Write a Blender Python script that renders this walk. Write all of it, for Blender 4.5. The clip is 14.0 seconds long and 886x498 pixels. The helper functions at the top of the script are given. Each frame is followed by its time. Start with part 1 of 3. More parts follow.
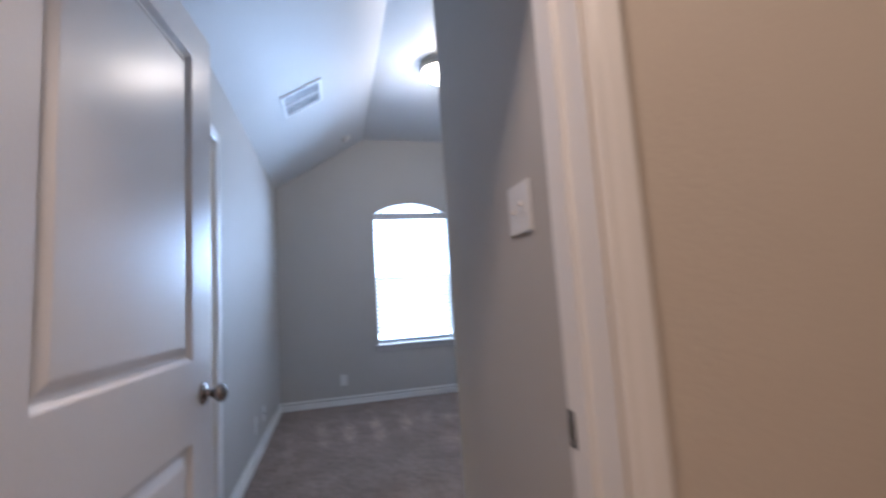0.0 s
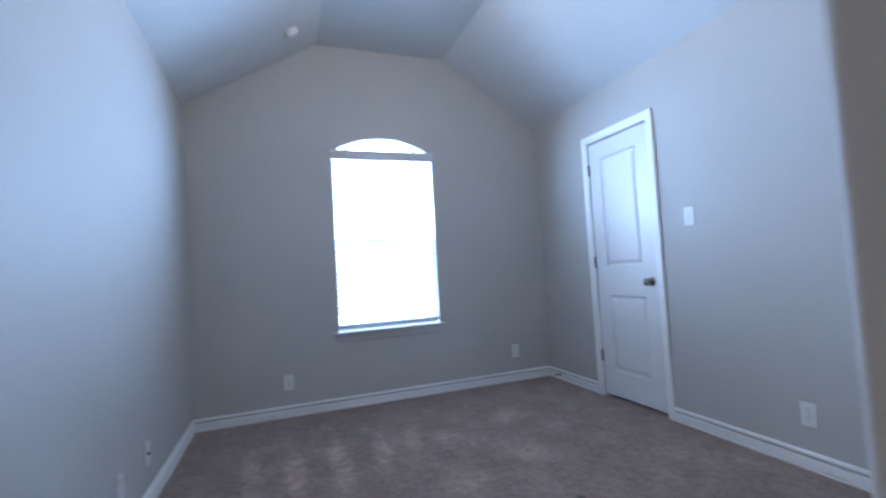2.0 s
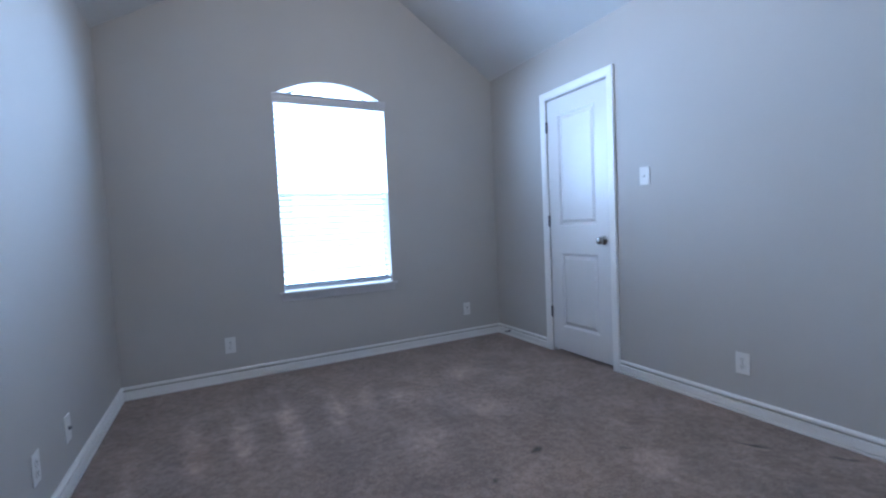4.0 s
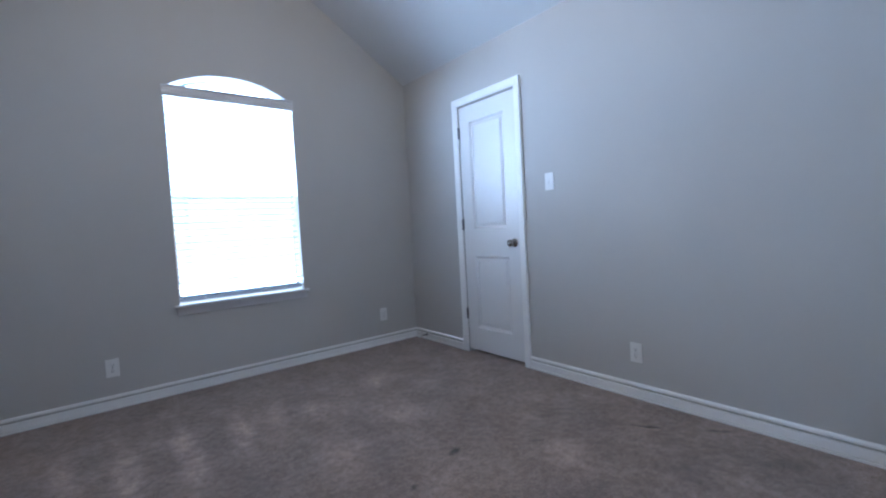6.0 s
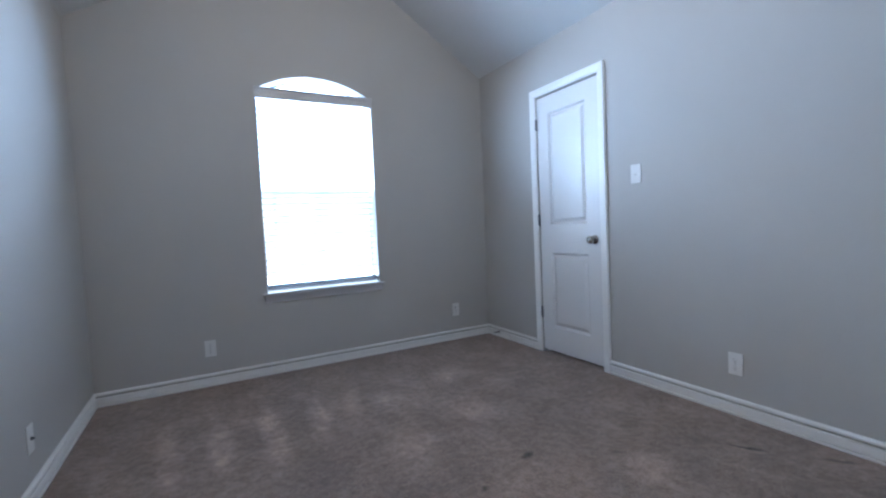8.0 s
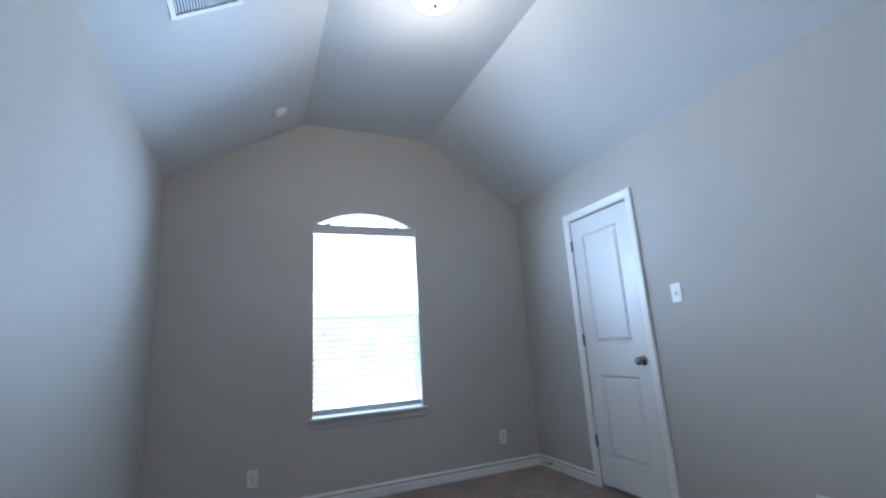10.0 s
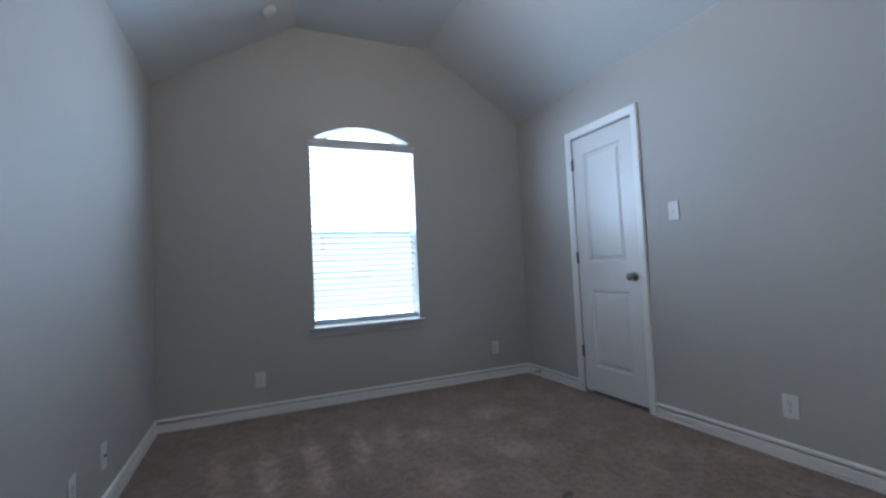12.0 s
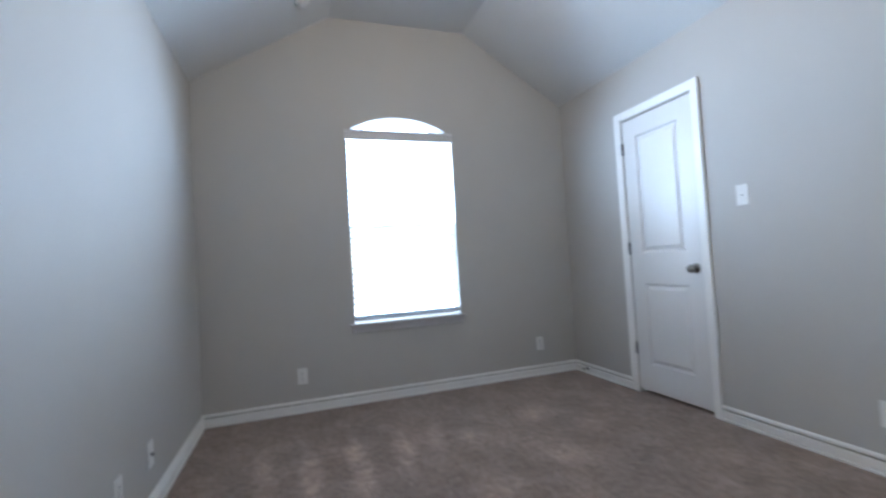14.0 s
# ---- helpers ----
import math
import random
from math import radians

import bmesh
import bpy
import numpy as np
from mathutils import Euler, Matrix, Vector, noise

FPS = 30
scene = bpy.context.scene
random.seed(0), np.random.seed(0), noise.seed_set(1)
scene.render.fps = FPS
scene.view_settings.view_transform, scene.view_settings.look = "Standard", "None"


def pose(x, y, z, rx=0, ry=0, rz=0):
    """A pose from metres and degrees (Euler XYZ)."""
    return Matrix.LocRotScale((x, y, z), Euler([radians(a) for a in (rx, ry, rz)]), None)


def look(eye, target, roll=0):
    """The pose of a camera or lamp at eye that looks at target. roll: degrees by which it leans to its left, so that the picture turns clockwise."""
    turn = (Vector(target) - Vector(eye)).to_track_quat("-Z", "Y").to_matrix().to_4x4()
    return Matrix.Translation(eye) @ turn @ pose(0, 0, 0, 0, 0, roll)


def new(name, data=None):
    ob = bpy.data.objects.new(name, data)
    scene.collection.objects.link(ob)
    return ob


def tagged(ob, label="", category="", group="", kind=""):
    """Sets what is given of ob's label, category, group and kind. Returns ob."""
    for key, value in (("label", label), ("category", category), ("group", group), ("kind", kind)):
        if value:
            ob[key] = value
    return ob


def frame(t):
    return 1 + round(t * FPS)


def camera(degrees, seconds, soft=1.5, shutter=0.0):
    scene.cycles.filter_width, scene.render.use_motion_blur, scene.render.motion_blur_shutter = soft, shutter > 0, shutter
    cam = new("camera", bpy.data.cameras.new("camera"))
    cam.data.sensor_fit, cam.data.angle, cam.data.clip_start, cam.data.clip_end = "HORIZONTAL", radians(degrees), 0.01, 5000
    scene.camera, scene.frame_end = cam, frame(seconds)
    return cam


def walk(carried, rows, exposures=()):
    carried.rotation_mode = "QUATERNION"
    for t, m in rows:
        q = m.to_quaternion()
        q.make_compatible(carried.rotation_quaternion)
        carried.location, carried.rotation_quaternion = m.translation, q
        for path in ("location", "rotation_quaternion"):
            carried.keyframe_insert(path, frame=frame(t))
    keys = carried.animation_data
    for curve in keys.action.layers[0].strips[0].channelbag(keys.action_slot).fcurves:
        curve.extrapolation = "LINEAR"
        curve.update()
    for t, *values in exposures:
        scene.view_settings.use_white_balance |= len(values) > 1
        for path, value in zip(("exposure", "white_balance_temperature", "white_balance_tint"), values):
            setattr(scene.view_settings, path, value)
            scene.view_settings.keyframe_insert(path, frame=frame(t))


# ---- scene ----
cam = camera(91.3, 14.0, soft=2.2, shutter=0.5)
PATH = [
    (0, (0.605, -5.088, 1.15), (1.097, -3.161, 1.357), -3.6),
    (0.2, (0.608, -4.955, 1.174), (0.93, -2.995, 1.408), -4.2),
    (0.5, (0.601, -4.684, 1.167), (0.842, -2.712, 1.391), -2.6),
    (0.7, (0.602, -4.547, 1.166), (0.864, -2.577, 1.391), -2.4),
    (1, (0.606, -4.274, 1.158), (0.977, -2.319, 1.365), -3.0),
    (1.2, (0.634, -4.154, 1.141), (1.027, -2.202, 1.323), -3.4),
    (1.5, (0.671, -3.892, 1.115), (1.134, -1.955, 1.307), -3.4),
    (1.7, (0.663, -3.821, 1.117), (1.2, -1.903, 1.295), -3.8),
    (2, (0.675, -3.69, 1.087), (1.364, -1.814, 1.182), -3.3),
    (2.5, (0.647, -3.581, 1.086), (1.578, -1.81, 1.07), -3.2),
    (2.7, (0.634, -3.566, 1.072), (1.515, -1.771, 1.031), -3.0),
    (4.8, (0.652, -3.544, 1.068), (1.687, -1.839, 0.931), -2.5),
    (5, (0.666, -3.572, 1.06), (1.781, -1.916, 0.933), -2.7),
    (5.2, (0.668, -3.578, 1.061), (1.841, -1.964, 0.945), -2.9),
    (5.5, (0.669, -3.571, 1.063), (1.931, -2.022, 0.964), -3.2),
    (6, (0.661, -3.531, 1.061), (1.901, -1.964, 0.962), -3.1),
    (6.5, (0.665, -3.498, 1.049), (1.919, -1.946, 0.92), -2.8),
    (7, (0.663, -3.482, 1.053), (1.903, -1.919, 0.91), -2.9),
    (7.5, (0.663, -3.476, 1.058), (1.775, -1.817, 0.947), -3.0),
    (8, (0.679, -3.482, 1.056), (1.642, -1.732, 0.954), -2.6),
    (8.5, (0.692, -3.522, 1.07), (1.591, -1.736, 1.083), -2.3),
    (8.9, (0.674, -3.559, 1.073), (1.512, -1.752, 1.249), -2.8),
    (9, (0.685, -3.568, 1.089), (1.509, -1.757, 1.293), -2.9),
    (9.2, (0.686, -3.592, 1.112), (1.472, -1.78, 1.428), -3.1),
    (11.3, (0.65, -3.604, 1.056), (1.422, -1.819, 1.523), -3.7),
    (11.5, (0.645, -3.605, 1.048), (1.427, -1.805, 1.434), -3.4),
    (11.9, (0.63, -3.578, 1.047), (1.44, -1.754, 1.176), -3.0),
    (12, (0.645, -3.581, 1.034), (1.447, -1.751, 1.127), -2.7),
    (12.5, (0.652, -3.565, 1.025), (1.466, -1.739, 0.961), -2.0),
    (13, (0.656, -3.564, 1.025), (1.471, -1.739, 0.938), -2.1),
    (13.5, (0.675, -3.549, 1.032), (1.494, -1.726, 0.958), -1.9),
    (14, (0.661, -3.442, 1.045), (1.307, -1.55, 1.112), -3.4),
]
walk(cam, [(t, look(eye, target, roll)) for t, eye, target, roll in PATH],
     [(0.0, 0.60, 5850, 15), (0.5, 0.54, 5750, 15), (1.0, 0.62, 5600, 14), (1.2, 0.72, 5550, 14), (1.5, 0.68, 5500, 14), (2.0, 0.76, 5400, 12), (2.7, 0.71, 5400, 12), (6.5, 0.64, 5780, 12), (9.0, 0.66, 5950, 9), (11.5, -0.02, 6100, 8), (12.5, 0.15, 6300, 10), (13.0, 0.44, 6300, 10), (14.0, 0.80, 6450, 10)])

# ---- plan, metres ----
W = 3.07            # right wall
BACK = -3.505        # room face of the back wall
VX = 1.030          # passage wall, face towards the passage
EAVE, TOP = 2.448, 3.045
K1, K2 = 0.995, 2.13  # where the sloped ceiling meets the flat
ENT0, ENT1 = -4.41, -4.53   # entry wall, room face and hall face
EX0, EX1 = 0.105, 0.98       # entry door opening
BY0, BY1 = -3.315, -2.60    # bathroom door opening
CY0, CY1 = -1.398, -0.784    # closet door opening
HEAD = 2.045
WX0, WX1, WZ0, WZS, WZT = 1.075, 1.965, 0.597, 2.135, 2.265  # window opening: sides, sill, springing, crown

# ---- world, lights ----
world = bpy.data.worlds.new("sky")
scene.world = world
world.use_nodes = True
wn = world.node_tree
sky = wn.nodes.new("ShaderNodeTexSky")
sky.sky_type = "NISHITA"
sky.sun_disc = False
sky.sun_elevation, sky.sun_rotation = radians(48), radians(200)
wn.links.new(sky.outputs["Color"], wn.nodes["Background"].inputs["Color"])
wn.nodes["Background"].inputs["Strength"].default_value = 0.12


def lamp(name, kind, m, power, colour, **more):
    data = bpy.data.lights.new(name, kind)
    data.energy, data.color = power, colour
    for key, value in more.items():
        setattr(data, key, value)
    ob = new(name, data)
    ob.matrix_world = m
    return ob


sun = lamp("sun", "SUN", look((3, -9, 11), (0.5, 0, 0)), 3.0, (1.0, 0.95, 0.88), angle=radians(0.5))
window_light = lamp("window_daylight", "AREA", look((1.52, 0.16, 2.02), (1.52, -1, 2.02)), 58, (0.50, 0.71, 1.0), shape="RECTANGLE", size=1.2, size_y=1.24)
sash_light = lamp("window_upper_sash_daylight", "AREA", look((1.52, 0.078, 1.74), (1.52, -1, 1.74)), 29, (0.50, 0.71, 1.0), shape="RECTANGLE", size=0.86, size_y=0.71)
low_light = lamp("window_low_daylight", "AREA", look((1.52, 0.16, 0.90), (1.52, -1, 0.90)), 8, (0.62, 0.80, 1.0), shape="RECTANGLE", size=1.2, size_y=1.0)
low_sash_light = lamp("window_lower_sash_daylight", "AREA", look((1.52, 0.078, 0.995), (1.52, -1, 0.995)), 4, (0.62, 0.80, 1.0), shape="RECTANGLE", size=0.86, size_y=0.71)
ground_light = lamp("window_ground_bounce", "AREA", look((1.52, 0.75, 0.35), (1.52, -1.6, 3.0)), 46, (0.55, 0.74, 1.0), shape="RECTANGLE", size=1.6, size_y=0.9)
# added fill for the hall wall right of the entry; no known fixture
hall_fill_light = lamp("hall_far_fill", "AREA", look((2.1, -5.7, 2.70), (2.1, -5.7, 0)), 8, (1.0, 0.76, 0.56), shape="DISK", size=0.28)
hall_light = lamp("hall_ceiling_bulb", "AREA", look((0.32, -5.05, 2.70), (0.32, -5.05, 0)), 15, (1.0, 0.74, 0.56), shape="DISK", size=0.28)
bath_light = lamp("bath_bulb", "AREA", look((-1.15, -2.95, 2.2), (-0.75, -1.5, 1.0)), 9, (1.0, 0.76, 0.40), shape="RECTANGLE", size=0.6, size_y=0.12)
room_bulb = lamp("ceiling_bulb", "POINT", pose(1.51, -1.78, 2.90), 9.0, (1.0, 0.85, 0.70), shadow_soft_size=0.08)


# ---- materials ----
def material(name, colour, rough=0.5, metal=0.0, spots=0.0, scale=6.0, grain=0.0, grain_scale=300.0, bump=0.0, bump_scale=120.0, distance=0.002, spec=0.5, emit=0.0, dark=None):
    """Painted or metal surface with broad unevenness, fine grain and relief."""
    m = bpy.data.materials.new(name)
    m.use_nodes = True
    nt = m.node_tree
    b = nt.nodes["Principled BSDF"]
    b.inputs["Roughness"].default_value, b.inputs["Metallic"].default_value = rough, metal
    b.inputs["Specular IOR Level"].default_value = spec
    b.inputs["Base Color"].default_value = (*colour, 1)
    coord = nt.nodes.new("ShaderNodeTexCoord")
    if spots or grain:
        big = nt.nodes.new("ShaderNodeTexNoise")
        big.inputs["Scale"].default_value, big.inputs["Detail"].default_value = scale, 5
        fine = nt.nodes.new("ShaderNodeTexNoise")
        fine.inputs["Scale"].default_value, fine.inputs["Detail"].default_value = grain_scale, 3
        for n in (big, fine):
            nt.links.new(coord.outputs["Object"], n.inputs["Vector"])
        ramp = nt.nodes.new("ShaderNodeMapRange")
        ramp.inputs["From Min"].default_value, ramp.inputs["From Max"].default_value = 0.3, 0.7
        nt.links.new(big.outputs["Fac"], ramp.inputs["Value"])
        mix = nt.nodes.new("ShaderNodeMix")
        mix.data_type = "RGBA"
        low = dark or tuple(c * (1 - spots) for c in colour)
        mix.inputs[6].default_value, mix.inputs[7].default_value = (*low, 1), (*colour, 1)
        nt.links.new(ramp.outputs["Result"], mix.inputs[0])
        mul = nt.nodes.new("ShaderNodeMix")
        mul.data_type, mul.blend_type = "RGBA", "MULTIPLY"
        mul.inputs[0].default_value = 1.0
        lift = nt.nodes.new("ShaderNodeMapRange")
        lift.inputs["From Min"].default_value, lift.inputs["From Max"].default_value = 0.3, 0.7
        lift.inputs["To Min"].default_value, lift.inputs["To Max"].default_value = 1 - grain, 1 + grain * 0.4
        nt.links.new(fine.outputs["Fac"], lift.inputs["Value"])
        nt.links.new(mix.outputs[2], mul.inputs[6])
        nt.links.new(lift.outputs["Result"], mul.inputs[7])
        nt.links.new(mul.outputs[2], b.inputs["Base Color"])
    if bump:
        tex = nt.nodes.new("ShaderNodeTexNoise")
        tex.inputs["Scale"].default_value, tex.inputs["Detail"].default_value = bump_scale, 4
        nt.links.new(coord.outputs["Object"], tex.inputs["Vector"])
        bn = nt.nodes.new("ShaderNodeBump")
        bn.inputs["Strength"].default_value, bn.inputs["Distance"].default_value = bump, distance
        nt.links.new(tex.outputs["Fac"], bn.inputs["Height"])
        nt.links.new(bn.outputs["Normal"], b.inputs["Normal"])
    if emit:
        b.inputs["Emission Color"].default_value = (1.0, 0.93, 0.82, 1)
        b.inputs["Emission Strength"].default_value = emit
    return m


PAINT = material("greige_wall_paint", (0.512, 0.500, 0.480), 0.55, spec=0.25, spots=0.05, scale=1.6, grain=0.03, bump=0.35, bump_scale=90, distance=0.0016)
HALLPAINT = material("beige_hall_paint", (0.66, 0.60, 0.52), 0.65, spots=0.06, scale=1.3, grain=0.03, bump=0.4, bump_scale=80, distance=0.002)
CEIL = material("pale_ceiling_paint", (0.68, 0.685, 0.68), 0.52, spec=0.42, spots=0.04, scale=1.4, grain=0.04, bump=0.5, bump_scale=110, distance=0.002)
TRIM = material("white_semi_gloss_trim", (0.88, 0.88, 0.87), 0.32, spots=0.03, scale=3, grain=0.015, bump=0.08, bump_scale=60, distance=0.001)
DOORPAINT = material("white_door_paint", (0.79, 0.79, 0.79), 0.27, spec=0.32, spots=0.02, scale=4, grain=0.02, bump=0.16, bump_scale=240, distance=0.0006)
# white sill, apron and valance: their shade is mixed into this grey
SHADEDWHITE = material("shaded_white_sill_paint", (0.60, 0.59, 0.59), 0.4, spots=0.04, scale=3)
PLASTIC = material("white_plastic", (0.76, 0.76, 0.745), 0.32)
DARKSLOT = material("dark_slot", (0.03, 0.03, 0.03), 0.6)
NICKEL = material("satin_nickel", (0.36, 0.345, 0.33), 0.22, metal=1.0, spots=0.15, scale=20)
RIM = material("brushed_light_metal", (0.62, 0.58, 0.53), 0.3, metal=1.0, spots=0.08, scale=20)
HINGE = material("dull_steel_hinge", (0.20, 0.20, 0.21), 0.38, metal=1.0, spots=0.2, scale=40)
BRONZE = material("bronze_rod", (0.07, 0.045, 0.03), 0.35, metal=0.8)
VINYL = material("white_vinyl_frame", (0.78, 0.79, 0.80), 0.35)
# white slats, kept grey-blue: the shade of their room side is in the colour
SLAT = material("shaded_white_blind_slat", (0.40, 0.42, 0.45), 0.5, spots=0.03, scale=8)


def let_light_through(m, share, colour):
    """Thin vinyl: a share of the daylight that falls on the back shines through."""
    nt = m.node_tree
    thin = nt.nodes.new("ShaderNodeBsdfTranslucent")
    thin.inputs["Color"].default_value = (*colour, 1)
    mix = nt.nodes.new("ShaderNodeMixShader")
    mix.inputs[0].default_value = share
    nt.links.new(nt.nodes["Principled BSDF"].outputs[0], mix.inputs[1])
    nt.links.new(thin.outputs[0], mix.inputs[2])
    nt.links.new(mix.outputs[0], nt.nodes["Material Output"].inputs["Surface"])


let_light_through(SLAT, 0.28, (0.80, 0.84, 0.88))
CORD = material("white_cord", (0.7, 0.7, 0.68), 0.8)
VENTMETAL = material("white_vent_metal", (0.84, 0.85, 0.86), 0.4)
TUBWHITE = material("cream_tub_enamel", (0.72, 0.68, 0.60), 0.18)
BATHPAINT = material("bath_wall_paint", (0.52, 0.44, 0.33), 0.6, spots=0.05, scale=2, grain=0.02, bump=0.3, bump_scale=90, distance=0.001)
VINYLFLOOR = material("tan_bath_floor", (0.30, 0.24, 0.17), 0.4, spots=0.2, scale=5)
GROUND = material("pale_outdoor_ground", (0.35, 0.34, 0.30), 0.9, spots=0.2, scale=1)


def marble_material():
    m = bpy.data.materials.new("brown_cultured_marble")
    m.use_nodes = True
    nt = m.node_tree
    b = nt.nodes["Principled BSDF"]
    b.inputs["Roughness"].default_value = 0.36
    coord = nt.nodes.new("ShaderNodeTexCoord")
    a = nt.nodes.new("ShaderNodeTexNoise")
    a.inputs["Scale"].default_value, a.inputs["Detail"].default_value, a.inputs["Distortion"].default_value = 3.4, 8, 0.5
    r = nt.nodes.new("ShaderNodeValToRGB")
    r.color_ramp.elements[0].position, r.color_ramp.elements[0].color = 0.32, (0.20, 0.13, 0.07, 1)
    r.color_ramp.elements[1].position, r.color_ramp.elements[1].color = 0.72, (0.46, 0.35, 0.22, 1)
    mid = r.color_ramp.elements.new(0.5)
    mid.color = (0.30, 0.21, 0.12, 1)
    nt.links.new(coord.outputs["Object"], a.inputs["Vector"])
    nt.links.new(a.outputs["Fac"], r.inputs["Fac"])
    nt.links.new(r.outputs["Color"], b.inputs["Base Color"])
    return m


MARBLE = marble_material()


def carpet_material():
    """Cut-pile carpet: tufts, trodden patches and the lighter strokes that a vacuum cleaner leaves."""
    m = bpy.data.materials.new("taupe_carpet")
    m.use_nodes = True
    nt = m.node_tree
    b = nt.nodes["Principled BSDF"]
    b.inputs["Roughness"].default_value = 0.95
    b.inputs["Specular IOR Level"].default_value = 0.1
    b.inputs["Sheen Weight"].default_value = 0.25
    b.inputs["Sheen Roughness"].default_value = 0.6
    coord = nt.nodes.new("ShaderNodeTexCoord")

    def tex(scale, detail, rough=0.5, stretch=None):
        n = nt.nodes.new("ShaderNodeTexNoise")
        n.inputs["Scale"].default_value, n.inputs["Detail"].default_value, n.inputs["Roughness"].default_value = scale, detail, rough
        if stretch:
            mp = nt.nodes.new("ShaderNodeMapping")
            mp.inputs["Scale"].default_value = stretch
            nt.links.new(coord.outputs["Object"], mp.inputs["Vector"])
            nt.links.new(mp.outputs["Vector"], n.inputs["Vector"])
        else:
            nt.links.new(coord.outputs["Object"], n.inputs["Vector"])
        return n.outputs["Fac"]

    def span(value, a, c, lo, hi):
        n = nt.nodes.new("ShaderNodeMapRange")
        n.interpolation_type = "SMOOTHSTEP"
        n.clamp = True
        for key, v in (("From Min", a), ("From Max", c), ("To Min", lo), ("To Max", hi)):
            n.inputs[key].default_value = v
        nt.links.new(value, n.inputs["Value"])
        return n.outputs["Result"]

    def mul(a, c):
        n = nt.nodes.new("ShaderNodeMath")
        n.operation = "MULTIPLY"
        nt.links.new(a, n.inputs[0])
        nt.links.new(c, n.inputs[1])
        return n.outputs["Value"]

    patches = span(tex(4.2, 5, 0.6), 0.36, 0.66, 0.86, 1.14)
    tufts = span(tex(85, 4, 0.75), 0.3, 0.7, 0.80, 1.20)
    clumps = span(tex(24, 5, 0.7), 0.34, 0.66, 0.80, 1.20)
    strokes = span(tex(6.0, 2, 0.5, (1.0, 0.5, 1.0)), 0.50, 0.68, 0.97, 1.12)
    def blob(cx, cy, rx, ry, turn=0.0, power=1.0, where=None):
        """1 at a place on the floor, falling to 0 over an ellipse, its edge frayed."""
        mp = nt.nodes.new("ShaderNodeMapping")
        mp.vector_type = "TEXTURE"
        mp.inputs["Location"].default_value, mp.inputs["Rotation"].default_value, mp.inputs["Scale"].default_value = (cx, cy, 0), (0, 0, radians(turn)), (rx, ry, 1)
        nt.links.new(where or frayed, mp.inputs["Vector"])
        length = nt.nodes.new("ShaderNodeVectorMath")
        length.operation = "LENGTH"
        nt.links.new(mp.outputs["Vector"], length.inputs[0])
        return span(length.outputs["Value"], 0.25, 1.0, power, 0.0)

    def add(a, c):
        n = nt.nodes.new("ShaderNodeMath")
        n.operation = "ADD"
        nt.links.new(a, n.inputs[0])
        if isinstance(c, float):
            n.inputs[1].default_value = c
        else:
            nt.links.new(c, n.inputs[1])
        return n.outputs["Value"]

    warp = nt.nodes.new("ShaderNodeTexNoise")
    warp.inputs["Scale"].default_value, warp.inputs["Detail"].default_value = 9, 4
    nt.links.new(coord.outputs["Object"], warp.inputs["Vector"])
    shift = nt.nodes.new("ShaderNodeVectorMath")
    shift.operation = "MULTIPLY_ADD"
    shift.inputs[1].default_value = (0.11, 0.11, 0.0)
    nt.links.new(warp.outputs["Color"], shift.inputs[0])
    nt.links.new(coord.outputs["Object"], shift.inputs[2])
    back = nt.nodes.new("ShaderNodeVectorMath")
    back.inputs[1].default_value = (-0.055, -0.055, 0.0)
    nt.links.new(shift.outputs["Vector"], back.inputs[0])
    frayed = back.outputs["Vector"]
    little = nt.nodes.new("ShaderNodeTexNoise")
    little.inputs["Scale"].default_value, little.inputs["Detail"].default_value = 30, 4
    nt.links.new(coord.outputs["Object"], little.inputs["Vector"])
    nudge = nt.nodes.new("ShaderNodeVectorMath")
    nudge.operation = "MULTIPLY_ADD"
    nudge.inputs[1].default_value = (0.035, 0.035, 0.0)
    nt.links.new(little.outputs["Color"], nudge.inputs[0])
    nt.links.new(coord.outputs["Object"], nudge.inputs[2])
    crisp = nudge.outputs["Vector"]
    # strokes of the vacuum cleaner in the pile, then trodden light patches, last a dent's painted light rim
    light = None
    for cx, cy, rx, ry, turn, power in ((0.46, -1.02, 0.075, 0.50, 4, 0.34), (0.69, -1.05, 0.085, 0.55, 2, 0.40), (0.94, -1.02, 0.085, 0.52, -1, 0.40), (1.19, -1.00, 0.085, 0.46, -5, 0.32), (1.43, -0.86, 0.09, 0.40, -10, 0.26),
                                      (0.22, -1.35, 0.06, 0.45, 6, 0.22), (1.68, -1.02, 0.26, 0.22, 0, 0.24), (1.95, -1.35, 0.24, 0.30, 20, 0.30), (2.14, -0.80, 0.22, 0.20, 0, 0.26), (1.45, -1.65, 0.20, 0.30, -15, 0.24),
                                      (2.45, -1.10, 0.18, 0.16, 0, 0.16), (1.75, -2.15, 0.30, 0.20, 30, 0.22), (2.25, -2.30, 0.22, 0.18, 0, 0.18), (2.745, -2.465, 0.09, 0.016, -60, 0.30)):
        one = blob(cx, cy, rx, ry, turn, power)
        light = one if light is None else add(light, one)
    lift = add(mul(light, span(tex(14, 3, 0.6), 0.3, 0.6, 0.7, 1.6)), 0.96)
    # dents, their shade painted as dark colour, and dark marks
    dark = None
